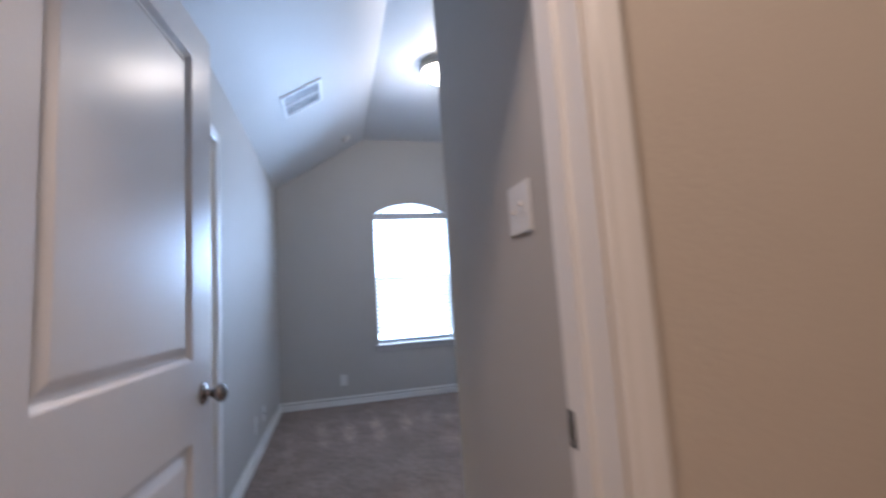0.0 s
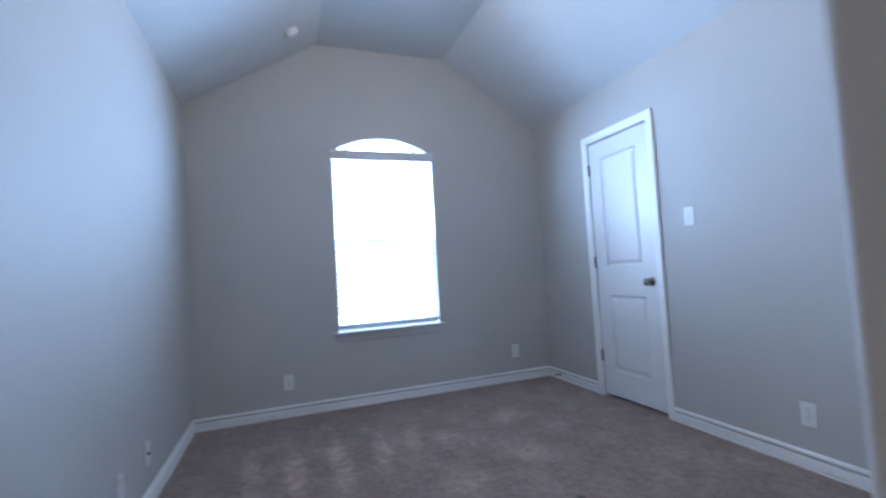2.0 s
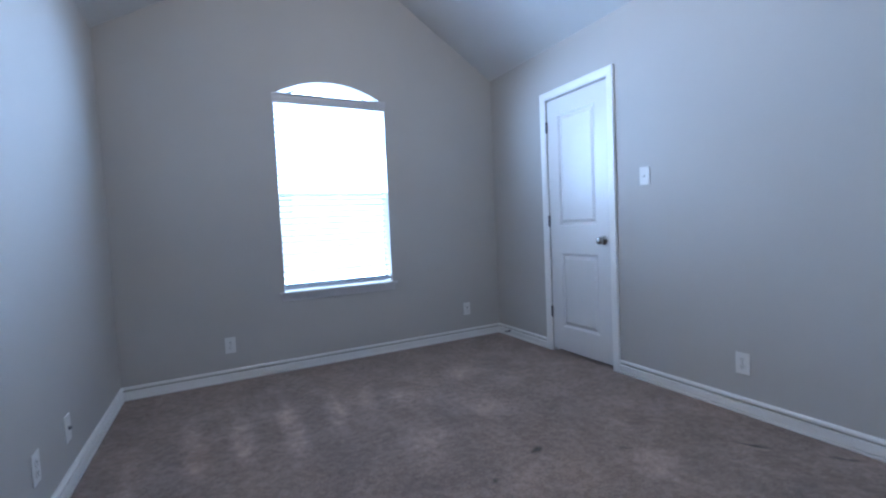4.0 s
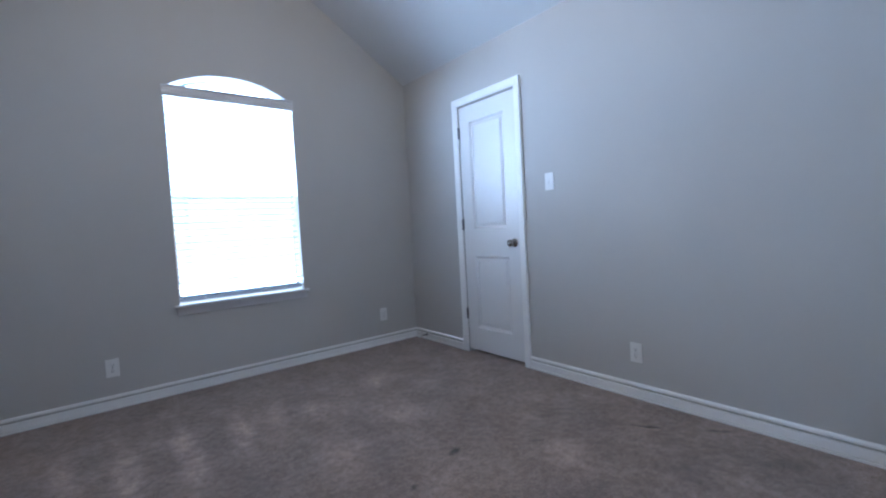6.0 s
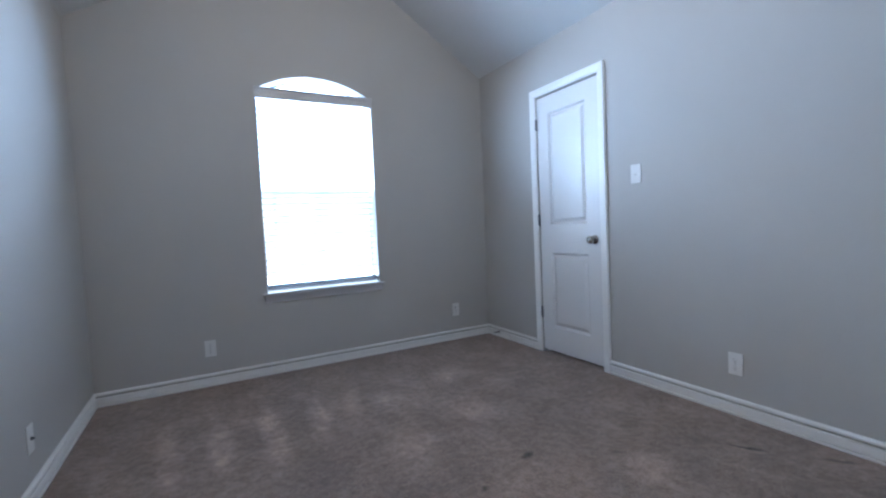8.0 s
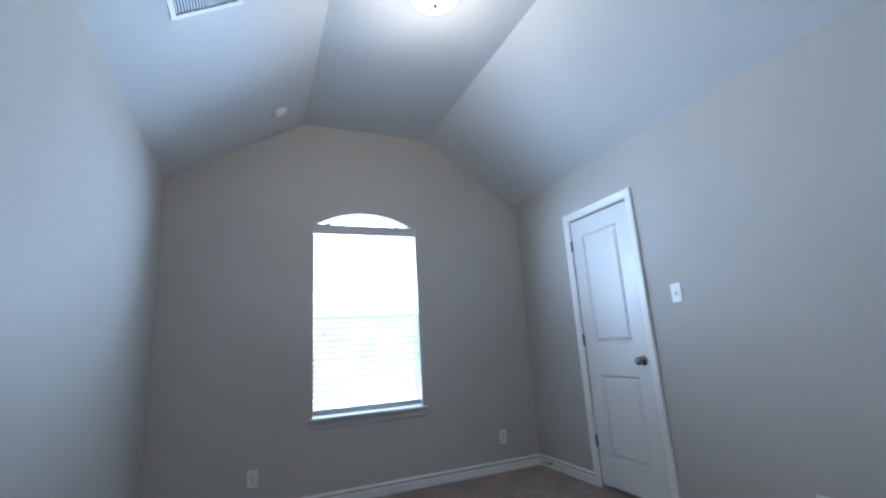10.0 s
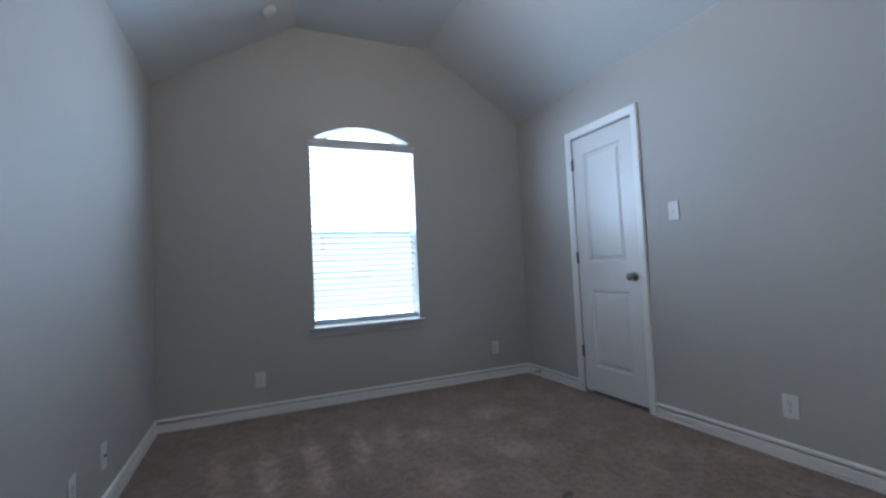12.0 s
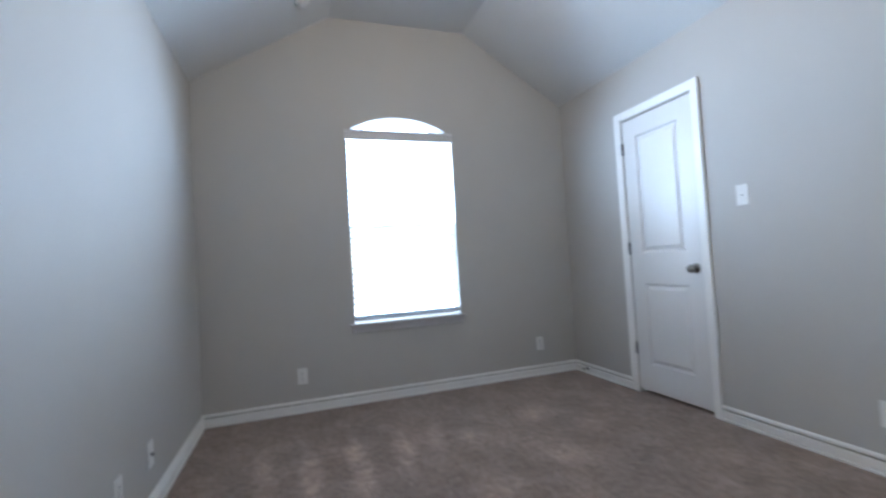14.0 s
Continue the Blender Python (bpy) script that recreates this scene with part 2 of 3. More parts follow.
    for cx, cy, rx, ry, turn, power in ((1.926, -1.945, 0.060, 0.026, 20, -0.80), (2.775, -2.440, 0.11, 0.016, -60, -0.85), (2.70, -2.30, 0.12, 0.07, -60, -0.20), (2.965, -2.70, 0.08, 0.016, -55, -0.65), (1.62, -2.05, 0.035, 0.016, 40, -0.6), (2.28, -2.15, 0.05, 0.018, -20, -0.5), (2.55, -2.00, 0.09, 0.05, 10, -0.28), (2.85, -3.0, 0.16, 0.07, -40, -0.28),
                                      (2.55, -2.75, 0.2, 0.09, 20, -0.22), (2.1, -2.55, 0.22, 0.08, 0, -0.22), (1.55, -2.35, 0.14, 0.06, 30, -0.25), (2.35, -1.6, 0.15, 0.06, 40, -0.18)):
        one = blob(cx, cy, rx, ry, turn, power, crisp)
        dark = one if dark is None else add(dark, one)
    crumbs = span(tex(26, 3, 0.7), 0.28, 0.38, 0.66, 1.0)
    value = mul(mul(mul(patches, tufts), mul(clumps, strokes)), mul(mul(lift, add(dark, 1.0)), crumbs))
    mix = nt.nodes.new("ShaderNodeMix")
    mix.data_type, mix.blend_type = "RGBA", "MULTIPLY"
    mix.inputs[0].default_value = 1.0
    mix.inputs[6].default_value = (0.262, 0.190, 0.156, 1)
    nt.links.new(value, mix.inputs[7])
    nt.links.new(mix.outputs[2], b.inputs["Base Color"])
    bn = nt.nodes.new("ShaderNodeBump")
    bn.inputs["Strength"].default_value, bn.inputs["Distance"].default_value = 0.55, 0.006
    nt.links.new(mul(tufts, clumps), bn.inputs["Height"])
    nt.links.new(bn.outputs["Normal"], b.inputs["Normal"])
    return m


CARPET = carpet_material()


def glass_material():
    m = bpy.data.materials.new("window_glass")
    m.use_nodes = True
    b = m.node_tree.nodes["Principled BSDF"]
    b.inputs["Transmission Weight"].default_value, b.inputs["Roughness"].default_value, b.inputs["IOR"].default_value = 1.0, 0.0, 1.45
    return m


GLASS = glass_material()


def glow_material():
    m = bpy.data.materials.new("frosted_lamp_glass")
    m.use_nodes = True
    b = m.node_tree.nodes["Principled BSDF"]
    b.inputs["Base Color"].default_value = (0.85, 0.83, 0.78, 1)
    b.inputs["Roughness"].default_value = 0.35
    b.inputs["Emission Color"].default_value = (1.0, 0.90, 0.76, 1)
    b.inputs["Emission Strength"].default_value = 12.0
    return m


GLOW = glow_material()


# ---- mesh helpers ----
def part(name, bm, mat, parent=None, label="", smooth=False, kind=""):
    me = bpy.data.meshes.new(name)
    bmesh.ops.recalc_face_normals(bm, faces=bm.faces)
    bm.to_mesh(me)
    bm.free()
    me.materials.append(mat)
    if smooth:
        for p in me.polygons:
            p.use_smooth = True
    ob = new(name, me)
    ob.parent = parent
    tagged(ob, label=label, kind=kind)
    return ob


def thing(name, at, label, category="", group="", kind="", rz=0.0, ry=0.0):
    ob = new(name)
    ob.empty_display_size = 0.1
    ob.matrix_world = pose(*at, 0, ry, rz)
    return tagged(ob, label, category, group, kind)


def add_box(bm, x0, y0, z0, x1, y1, z1, bevel=0.0):
    made = bmesh.ops.create_cube(bm, size=1)["verts"]
    for v in made:
        v.co = Vector(((x0 + x1) / 2 + v.co.x * (x1 - x0), (y0 + y1) / 2 + v.co.y * (y1 - y0), (z0 + z1) / 2 + v.co.z * (z1 - z0)))
    if bevel:
        edges = list({e for v in made for e in v.link_edges})
        bmesh.ops.bevel(bm, geom=edges, offset=bevel, segments=2, profile=0.5, affect="EDGES")


def box(x0, y0, z0, x1, y1, z1, bevel=0.0):
    bm = bmesh.new()
    add_box(bm, x0, y0, z0, x1, y1, z1, bevel)
    return bm


def add_lathe(bm, profile, segments=24, m=None):
    """Turns (radius, height) pairs about z."""
    m = m or Matrix()
    rings = []
    for r, z in profile:
        if r < 1e-5:
            rings.append([bm.verts.new(m @ Vector((0, 0, z)))])
        else:
            rings.append([bm.verts.new(m @ Vector((r * math.cos(2 * math.pi * i / segments), r * math.sin(2 * math.pi * i / segments), z))) for i in range(segments)])
    for a, b in zip(rings, rings[1:]):
        for i in range(segments):
            j = (i + 1) % segments
            quad = [a[i % len(a)], a[j % len(a)], b[j % len(b)], b[i % len(b)]]
            quad = list(dict.fromkeys(quad))
            if len(quad) > 2:
                bm.faces.new(quad)


def add_sweep(bm, path, section, closed=False):
    """Carries a section along a path of (place, sideways, up): section points are (sideways, up) offsets. Closes the ends."""
    rings = [[bm.verts.new(Vector(p) + Vector(s) * u + Vector(t) * v) for u, v in section] for p, s, t in path]
    pairs = list(zip(rings, rings[1:])) + ([(rings[-1], rings[0])] if closed else [])
    n = len(section)
    for a, b in pairs:
        for i in range(n):
            j = (i + 1) % n
            bm.faces.new((a[i], a[j], b[j], b[i]))
    if not closed:
        bm.faces.new(rings[0])
        bm.faces.new(list(reversed(rings[-1])))


BOARD = [(0, 0), (0.016, 0), (0.017, 0.010), (0.0155, 0.0110), (0.001, 0.0115), (0.001, 0.0200), (0.0140, 0.0205), (0.0145, 0.054), (0.012, 0.0575), (0, 0.0580)]
CAP = [(0, 0.0725), (0.015, 0.0725), (0.0175, 0.077), (0.0155, 0.085), (0.008, 0.091), (0, 0.091)]


def baseboard(name, points, label):
    """A moulded board along wall points in plan, the room on the left of the line, mitred at the corners."""
    path = []
    for i, p in enumerate(points):
        p = Vector((*p, 0))
        ins = []
        if i:
            d = (p - Vector((*points[i - 1], 0))).normalized()
            ins.append(Vector((-d.y, d.x, 0)))
        if i < len(points) - 1:
            d = (Vector((*points[i + 1], 0)) - p).normalized()
            ins.append(Vector((-d.y, d.x, 0)))
        s = ins[0] if len(ins) == 1 else (ins[0] + ins[1]) / (1 + ins[0].dot(ins[1]))
        path.append((p, s, Vector((0, 0, 1))))
    bm = bmesh.new()
    add_sweep(bm, path, BOARD)
    add_sweep(bm, path, CAP)
    return part(name, bm, TRIM, None, label, kind="structure")


CASING = [(0, 0), (0, 0.009), (0.006, 0.012), (0.018, 0.012), (0.026, 0.015), (0.050, 0.018), (0.057, 0.016), (0.058, 0)]


def add_casing(bm, origin, along, out, width, head, reveal=0.006):
    """Moulded casing round an opening; origin at the foot of one side, along the wall, out towards the viewer."""
    o, a, n, up = Vector(origin), Vector(along), Vector(out), Vector((0, 0, 1))
    section = CASING
    w0, w1, h = -reveal, width + reveal, head + reveal
    rings = []
    for base, side in (((w0, 0), (-1, 0)), ((w0, h), (-1, 1)), ((w1, h), (1, 1)), ((w1, 0), (1, 0))):
        rings.append([bm.verts.new(o + a * (base[0] + side[0] * u) + up * (base[1] + side[1] * u) + n * v) for u, v in section])
    for r, s in zip(rings, rings[1:]):
        for i in range(len(section)):
            j = (i + 1) % len(section)
            bm.faces.new((r[i], r[j], s[j], s[i]))
    bm.faces.new(rings[0])
    bm.faces.new(list(reversed(rings[-1])))


def prism(poly, y0, y1):
    """A solid from an outline in x and z."""
    bm = bmesh.new()
    a = [bm.verts.new((x, y0, z)) for x, z in poly]
    b = [bm.verts.new((x, y1, z)) for x, z in poly]
    bm.faces.new(a)
    bm.faces.new(b)
    for i in range(len(poly)):
        j = (i + 1) % len(poly)
        bm.faces.new((a[i], a[j], b[j], b[i]))
    return bm


def ceiling_at(x):
    if x <= K1:
        return EAVE + (TOP - EAVE) * x / K1
    if x >= K2:
        return TOP - (TOP - EAVE) * (x - K2) / (W - K2)
    return TOP


# ---- structure: floor, walls, ceiling ----
part("ground", box(-40, 0.35, -0.35, 40, 80, -0.30), GROUND, None, "pale bare ground outside the window", kind="structure")
part("floor", box(-0.14, -4.46, -0.10, W + 0.14, 0.14, 0.0), CARPET, None, "taupe cut-pile carpet with lighter vacuum strokes", kind="structure")
part("floor_hall", box(-1.6, -7.2, -0.10, 3.4, -4.462, 0.0), CARPET, None, "taupe carpet of the hallway", kind="structure")
part("floor_bathroom", box(-2.2, -4.3, -0.10, -0.142, -1.16, -0.004), VINYLFLOOR, None, "tan smooth bathroom floor", kind="structure")

TH = 0.14


def far_wall():
    """Gable wall with the arched window opening, in columns."""
    mid, half, rise = (WX0 + WX1) / 2, (WX1 - WX0) / 2, WZT - WZS
    r = (half * half + rise * rise) / (2 * rise)
    xs = [mid - half + 2 * half * i / 24 for i in range(25)]
    arch = lambda x: WZT - r + math.sqrt(max(r * r - (x - mid) ** 2, 0))
    cuts = sorted(set([-TH, 0.0, K1, K2, W, W + TH] + xs))
    bm = bmesh.new()
    top = lambda x: ceiling_at(min(max(x, 0), W)) + 0.05

    def slab(x0, x1, lo0, lo1, hi0, hi1, y):
        bm.faces.new([bm.verts.new(c) for c in ((x0, y, lo0), (x1, y, lo1), (x1, y, hi1), (x0, y, hi0))])

    def strip(a, b):
        bm.faces.new([bm.verts.new(c) for c in ((a[0], 0, a[1]), (b[0], 0, b[1]), (b[0], TH, b[1]), (a[0], TH, a[1]))])

    for x0, x1 in zip(cuts, cuts[1:]):
        for y in (0, TH):
            if x0 >= WX0 - 1e-6 and x1 <= WX1 + 1e-6:
                slab(x0, x1, -0.1, -0.1, WZ0, WZ0, y)
                slab(x0, x1, arch(x0), arch(x1), top(x0), top(x1), y)
            else:
                slab(x0, x1, -0.1, -0.1, top(x0), top(x1), y)
        strip((x0, top(x0)), (x1, top(x1)))
        strip((x0, -0.1), (x1, -0.1))
    loop = [(WX0, WZ0)] + [(x, arch(x)) for x in xs] + [(WX1, WZ0)]
    for a, b in zip(loop, loop[1:] + loop[:1]):
        strip(a, b)
    strip((-TH, -0.1), (-TH, top(-TH)))
    strip((W + TH, -0.1), (W + TH, top(W + TH)))
    bmesh.ops.remove_doubles(bm, verts=bm.verts, dist=1e-5)
    ob = part("wall_far", bm, PAINT, None, "greige painted gable wall with an arched window opening", kind="structure")
    return arch, xs


arch_z, arch_xs = far_wall()


def wall_with_door(name, axis, face, back, lo, hi, d0, d1, top, mat, label, bottom=-0.1):
    """A straight wall with one door opening; axis 'x': the wall runs along y at x = face."""
    bm = bmesh.new()
    for a, b, z0, z1 in ((lo, d0, bottom, top), (d1, hi, bottom, top), (d0, d1, HEAD, top)):
        if axis == "x":
            add_box(bm, min(face, back), a, z0, max(face, back), b, z1)
        else:
            add_box(bm, a, min(face, back), z0, b, max(face, back), z1)
    bmesh.ops.remove_doubles(bm, verts=bm.verts, dist=1e-5)
    return part(name, bm, mat, None, label, kind="structure")


wall_with_door("wall_left", "x", 0.0, -0.12, ENT1, 0.0, BY0, BY1, EAVE + 0.03, PAINT, "greige painted side wall with the bathroom doorway")
wall_with_door("wall_right", "x", W, W + 0.12, BACK - 0.12, 0.0, CY0, CY1, EAVE + 0.03, PAINT, "greige painted side wall with the closet door")
# unseen closet box, added so that the gap under the door stays dark
part("floor_closet", box(W + 0.141, -1.9, -0.1, W + 0.7, -0.3, 0.0), CARPET, None, "unseen carpeted closet floor, added to shut out daylight", kind="structure")
part("ceiling_closet", box(W + 0.12, -1.9, 2.44, W + 0.7, -0.3, 2.5), CEIL, None, "unseen pale closet ceiling, added to shut out daylight", kind="structure")
for y in (-2.0, -0.3):
    part("wall_closet_side", box(W + 0.1205, y, -0.1, W + 0.8, y + 0.1, 2.6), PAINT, None, "unseen plain closet side wall, added to shut out daylight", kind="structure")
part("wall_closet", box(W + 0.7, -1.9, -0.1, W + 0.8, -0.3, 2.6), PAINT, None, "plain wall behind the closet", kind="structure")
part("wall_back", prism([(VX + 0.02, -0.1), (W, -0.1), (W, EAVE + 0.02), (K2, TOP + 0.02), (VX + 0.02, TOP + 0.02)], BACK - 0.12, BACK), PAINT, None, "greige painted back wall", kind="structure")


def passage_wall():
    """Passage side wall with a rounded corner bead where it meets the back wall."""
    r = 0.012
    outline = [(VX + 0.12, BACK - 0.12), (VX + 0.12, ENT1), (VX, ENT1), (VX, BACK - r)]
    outline += [(VX + r - r * math.cos(a), BACK - r + r * math.sin(a)) for a in [math.pi / 2 * i / 6 for i in range(1, 6)]]
    outline += [(VX + r, BACK), (VX + r, BACK - 0.12)]
    bm = bmesh.new()
    lo = [bm.verts.new((x, y, -0.1)) for x, y in outline]
    hi = [bm.verts.new((x, y, TOP + 0.02)) for x, y in outline]
    bm.faces.new(lo)
    bm.faces.new(hi)
    for i in range(len(outline)):
        j = (i + 1) % len(outline)
        bm.faces.new((lo[i], lo[j], hi[j], hi[i]))
    return part("wall_passage", bm, PAINT, None, "greige painted passage wall with a rounded outer corner", kind="structure")


passage_wall()
bm = bmesh.new()
for a, b, z0, z1 in ((0.0, EX0, -0.1, 3.2), (EX1, VX, -0.1, 3.2), (EX0, EX1, HEAD, 3.2)):
    add_box(bm, a, ENT1, z0, b, ENT0, z1)
part("wall_entry", bm, PAINT, None, "greige painted wall round the entry door", kind="structure")
bm = bmesh.new()
for a, b, z0, z1 in ((-1.6, EX0, -0.1, 2.8), (EX1, 3.4, -0.1, 2.8), (EX0, EX1, HEAD, 2.8)):
    add_box(bm, a, ENT1 - 0.012, z0, b, ENT1 - 0.0005, z1)
part("wall_hall_near", bm, HALLPAINT, None, "beige painted hallway wall round the entry door", kind="structure")
part("wall_hall_far", box(-1.6, -7.3, -0.1, 3.4, -7.2, 2.8), HALLPAINT, None, "beige painted hallway wall", kind="structure")
part("wall_hall_left", box(-1.7, -7.2, -0.1, -1.6, ENT1, 2.8), HALLPAINT, None, "beige painted hallway end wall", kind="structure")
part("wall_hall_right", box(3.4, -7.2, -0.1, 3.5, ENT1, 2.8), HALLPAINT, None, "beige painted hallway end wall", kind="structure")
part("ceiling_hall", box(-1.7, -7.3, 2.74, 3.5, ENT1 - 0.012, 2.84), CEIL, None, "pale flat hallway ceiling", kind="structure")

bm = prism([(-TH, EAVE - TH * 0.61), (0, EAVE), (K1, TOP), (K2, TOP), (W, EAVE), (W + TH, EAVE - TH * 0.62), (W + TH, EAVE + 0.1), (K2 + 0.02, TOP + 0.12), (K1 - 0.02, TOP + 0.12), (-TH, EAVE + 0.1)], ENT1 - 0.01, 0.0)
part("ceiling", bm, CEIL, None, "pale painted vaulted ceiling with two slopes", kind="structure")

# bathroom shell
part("wall_bath_far", box(-2.2, -1.30, -0.1, -0.12, -1.18, 2.5), BATHPAINT, None, "tan painted bathroom wall above the tub", kind="structure")
part("wall_bath_side", box(-1.30, -1.95, -0.1, -1.18, -1.302, 2.5), BATHPAINT, None, "tan painted bathroom wall at the tub's end", kind="structure")
part("wall_bath_left", box(-2.3, -4.4, -0.1, -2.2, -1.18, 2.5), BATHPAINT, None, "tan painted bathroom wall", kind="structure")
part("wall_bath_near", box(-2.2, -4.4, -0.1, -0.12, -4.3, 2.5), BATHPAINT, None, "tan painted bathroom wall", kind="structure")
part("wall_bath_door_side", box(-0.135, -4.3, -0.1, -0.1205, BY0 - 0.07, 2.5), BATHPAINT, None, "tan painted bathroom wall beside the door", kind="structure")
part("ceiling_bathroom", box(-2.3, -4.4, 2.44, -0.12, -1.18, 2.52), CEIL, None, "pale flat bathroom ceiling", kind="structure")

# baseboards
baseboard("baseboard", [(W, CY1 + 0.064), (W, 0), (0, 0), (0, BY1 + 0.064)], "white moulded baseboard along the window wall")
baseboard("baseboard", [(VX + 0.004, BACK), (W, BACK), (W, CY0 - 0.064)], "white moulded baseboard along the closet wall")
baseboard("baseboard", [(0, BY0 - 0.064), (0, ENT0), (EX0 - 0.064, ENT0)], "white moulded baseboard of the passage")
baseboard("baseboard", [(EX1 + 0.055, ENT0 + 0.02), (VX, ENT0 + 0.02), (VX, BACK + 0.001)][1:], "white moulded baseboard of the passage wall")
baseboard("baseboard", [(3.4, ENT1 - 0.012), (EX1 + 0.064, ENT1 - 0.012)], "white moulded baseboard of the hallway")


# ---- window ----
window = thing("window_1", ((WX0 + WX1) / 2, 0.1, WZ0), "white vinyl single-hung window with an arched top", kind="structure")
bm = bmesh.new()
inner = [(WX0, WZ0 + 0.02)] + [(x, arch_z(x)) for x in arch_xs] + [(WX1, WZ0 + 0.02)]
cx, cz = (WX0 + WX1) / 2, 1.4
rings = []
for k, (inset, y) in enumerate(((0, 0.085), (0.022, 0.085), (0.022, 0.125), (0, 0.125))):
    ring = []
    for x, z in inner:
        sx = (x - cx) * (1 - inset / (WX1 - cx))
        sz = z - inset if z > 1.4 else z + inset
        ring.append(bm.verts.new((sx - cx, y - 0.1, sz - WZ0)))
    rings.append(ring)
for a, b in zip(rings, rings[1:] + rings[:1]):
    for i in range(len(a)):
        j = (i + 1) % len(a)
        bm.faces.new((a[i], a[j], b[j], b[i]))
part("window_frame", bm, VINYL, window, "white vinyl window frame")
part("meeting_rail", box(WX0 + 0.02 - cx, -0.02, 1.360 - WZ0, WX1 - 0.02 - cx, 0.02, 1.380 - WZ0, 0.004), VINYL, window)
part("transom_rail", box(WX0 + 0.02 - cx, -0.018, 2.085 - WZ0, WX1 - 0.02 - cx, 0.02, 2.125 - WZ0, 0.004), VINYL, window)
for z0, z1 in ((0.645, 1.360), (1.380, 2.085)):
    pane = part("pane", box(WX0 + 0.022 - cx, 0.006, z0 - WZ0, WX1 - 0.022 - cx, 0.010, z1 - WZ0), GLASS, window, "clear glass pane")
    pane.visible_shadow = False
bm = bmesh.new()
pts = [(x * 0.955 + cx * 0.045, arch_z(x) - 0.022) for x in arch_xs if arch_z(x) - 0.022 > 2.128]
f = [bm.verts.new((x - cx, 0.008, z - WZ0)) for x, z in pts] + [bm.verts.new((pts[-1][0] - cx, 0.008, 2.126 - WZ0)), bm.verts.new((pts[0][0] - cx, 0.008, 2.126 - WZ0))]
bm.faces.new(f)
pane = part("pane", bm, GLASS, window, "clear arched glass pane")
pane.visible_shadow = False
part("window_sill", box(WX0 - 0.035 - cx, -0.142, 0.0005, WX1 + 0.035 - cx, -0.1005, 0.020, 0.004), SHADEDWHITE, window, "white window stool with rounded nose")
part("sill_board", box(WX0 + 0.001 - cx, -0.1005, 0.0005, WX1 - 0.001 - cx, -0.016, 0.020), TRIM, window)
part("apron", box(WX0 - 0.02 - cx, -0.113, -0.052, WX1 + 0.02 - cx, -0.1005, 0.0, 0.003), SHADEDWHITE, window, "white moulded apron under the sill")

# ---- blinds ----
blind = thing("window_blind", (cx, 0.04, 2.141), "white horizontal slat blind, lowered with open slats, in the window", "blind")
X0, X1 = WX0 + 0.006 - cx, WX1 - 0.006 - cx
part("headrail", box(X0, -0.028, -0.055, X1, 0.028, -0.002, 0.002), VENTMETAL, blind)
bm = bmesh.new()
VALANCE = [(-0.044, -0.074), (-0.052, -0.074), (-0.060, -0.068), (-0.060, -0.056), (-0.054, -0.052), (-0.054, -0.038), (-0.057, -0.035), (-0.057, -0.024), (-0.051, -0.020), (-0.051, -0.010), (-0.058, -0.004), (-0.062, 0.002), (-0.062, 0.005), (-0.044, 0.005)]
add_sweep(bm, [((X0 - 0.014, 0, 0), (0, 1, 0), (0, 0, 1)), ((X1 + 0.014, 0, 0), (0, 1, 0), (0, 0, 1))], VALANCE)
part("valance", bm, SHADEDWHITE, blind, "white moulded valance board")
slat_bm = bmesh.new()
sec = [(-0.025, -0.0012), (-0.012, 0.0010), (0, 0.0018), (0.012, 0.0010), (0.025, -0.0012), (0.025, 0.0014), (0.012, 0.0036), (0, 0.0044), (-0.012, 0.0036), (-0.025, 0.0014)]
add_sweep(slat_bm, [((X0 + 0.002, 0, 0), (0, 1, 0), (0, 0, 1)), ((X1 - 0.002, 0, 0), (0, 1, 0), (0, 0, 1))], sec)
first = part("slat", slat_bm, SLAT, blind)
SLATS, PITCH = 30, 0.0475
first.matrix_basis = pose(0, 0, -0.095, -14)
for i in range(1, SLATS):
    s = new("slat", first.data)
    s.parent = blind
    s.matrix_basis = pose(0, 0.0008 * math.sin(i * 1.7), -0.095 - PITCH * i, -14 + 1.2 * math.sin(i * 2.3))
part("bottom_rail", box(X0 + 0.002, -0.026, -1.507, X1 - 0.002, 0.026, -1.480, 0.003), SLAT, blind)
for x in (-0.36, 0.0, 0.36):
    for y in (-0.0275, 0.0275):
        part("ladder_cord", box(x - 0.0009, y - 0.0009, -1.466, x + 0.0009, y + 0.0009, -0.05), CORD, blind)
for x, z in ((-0.357, -0.885), (-0.348, -0.985)):
    bm = bmesh.new()
    add_box(bm, x - 0.001, -0.036, z, x + 0.001, -0.034, -0.06)
    part("pull_cord", bm, CORD, blind)
    bm = bmesh.new()
    add_lathe(bm, [(0, 0.022), (0.004, 0.020), (0.007, 0.006), (0.007, 0.002), (0, 0)], 10, Matrix.Translation((x, -0.035, z - 0.02)))
    part("tassel", bm, PLASTIC, blind, "small plastic cord tassel", smooth=True)
for x in (-0.28, 0.30):
    part("rail_button", box(x - 0.008, -0.0300, -1.497, x + 0.008, -0.0262, -1.484, 0.001), PLASTIC, blind)

# ---- doors ----
PANELS = ((0.218, 0.812), (1.035, 1.905))


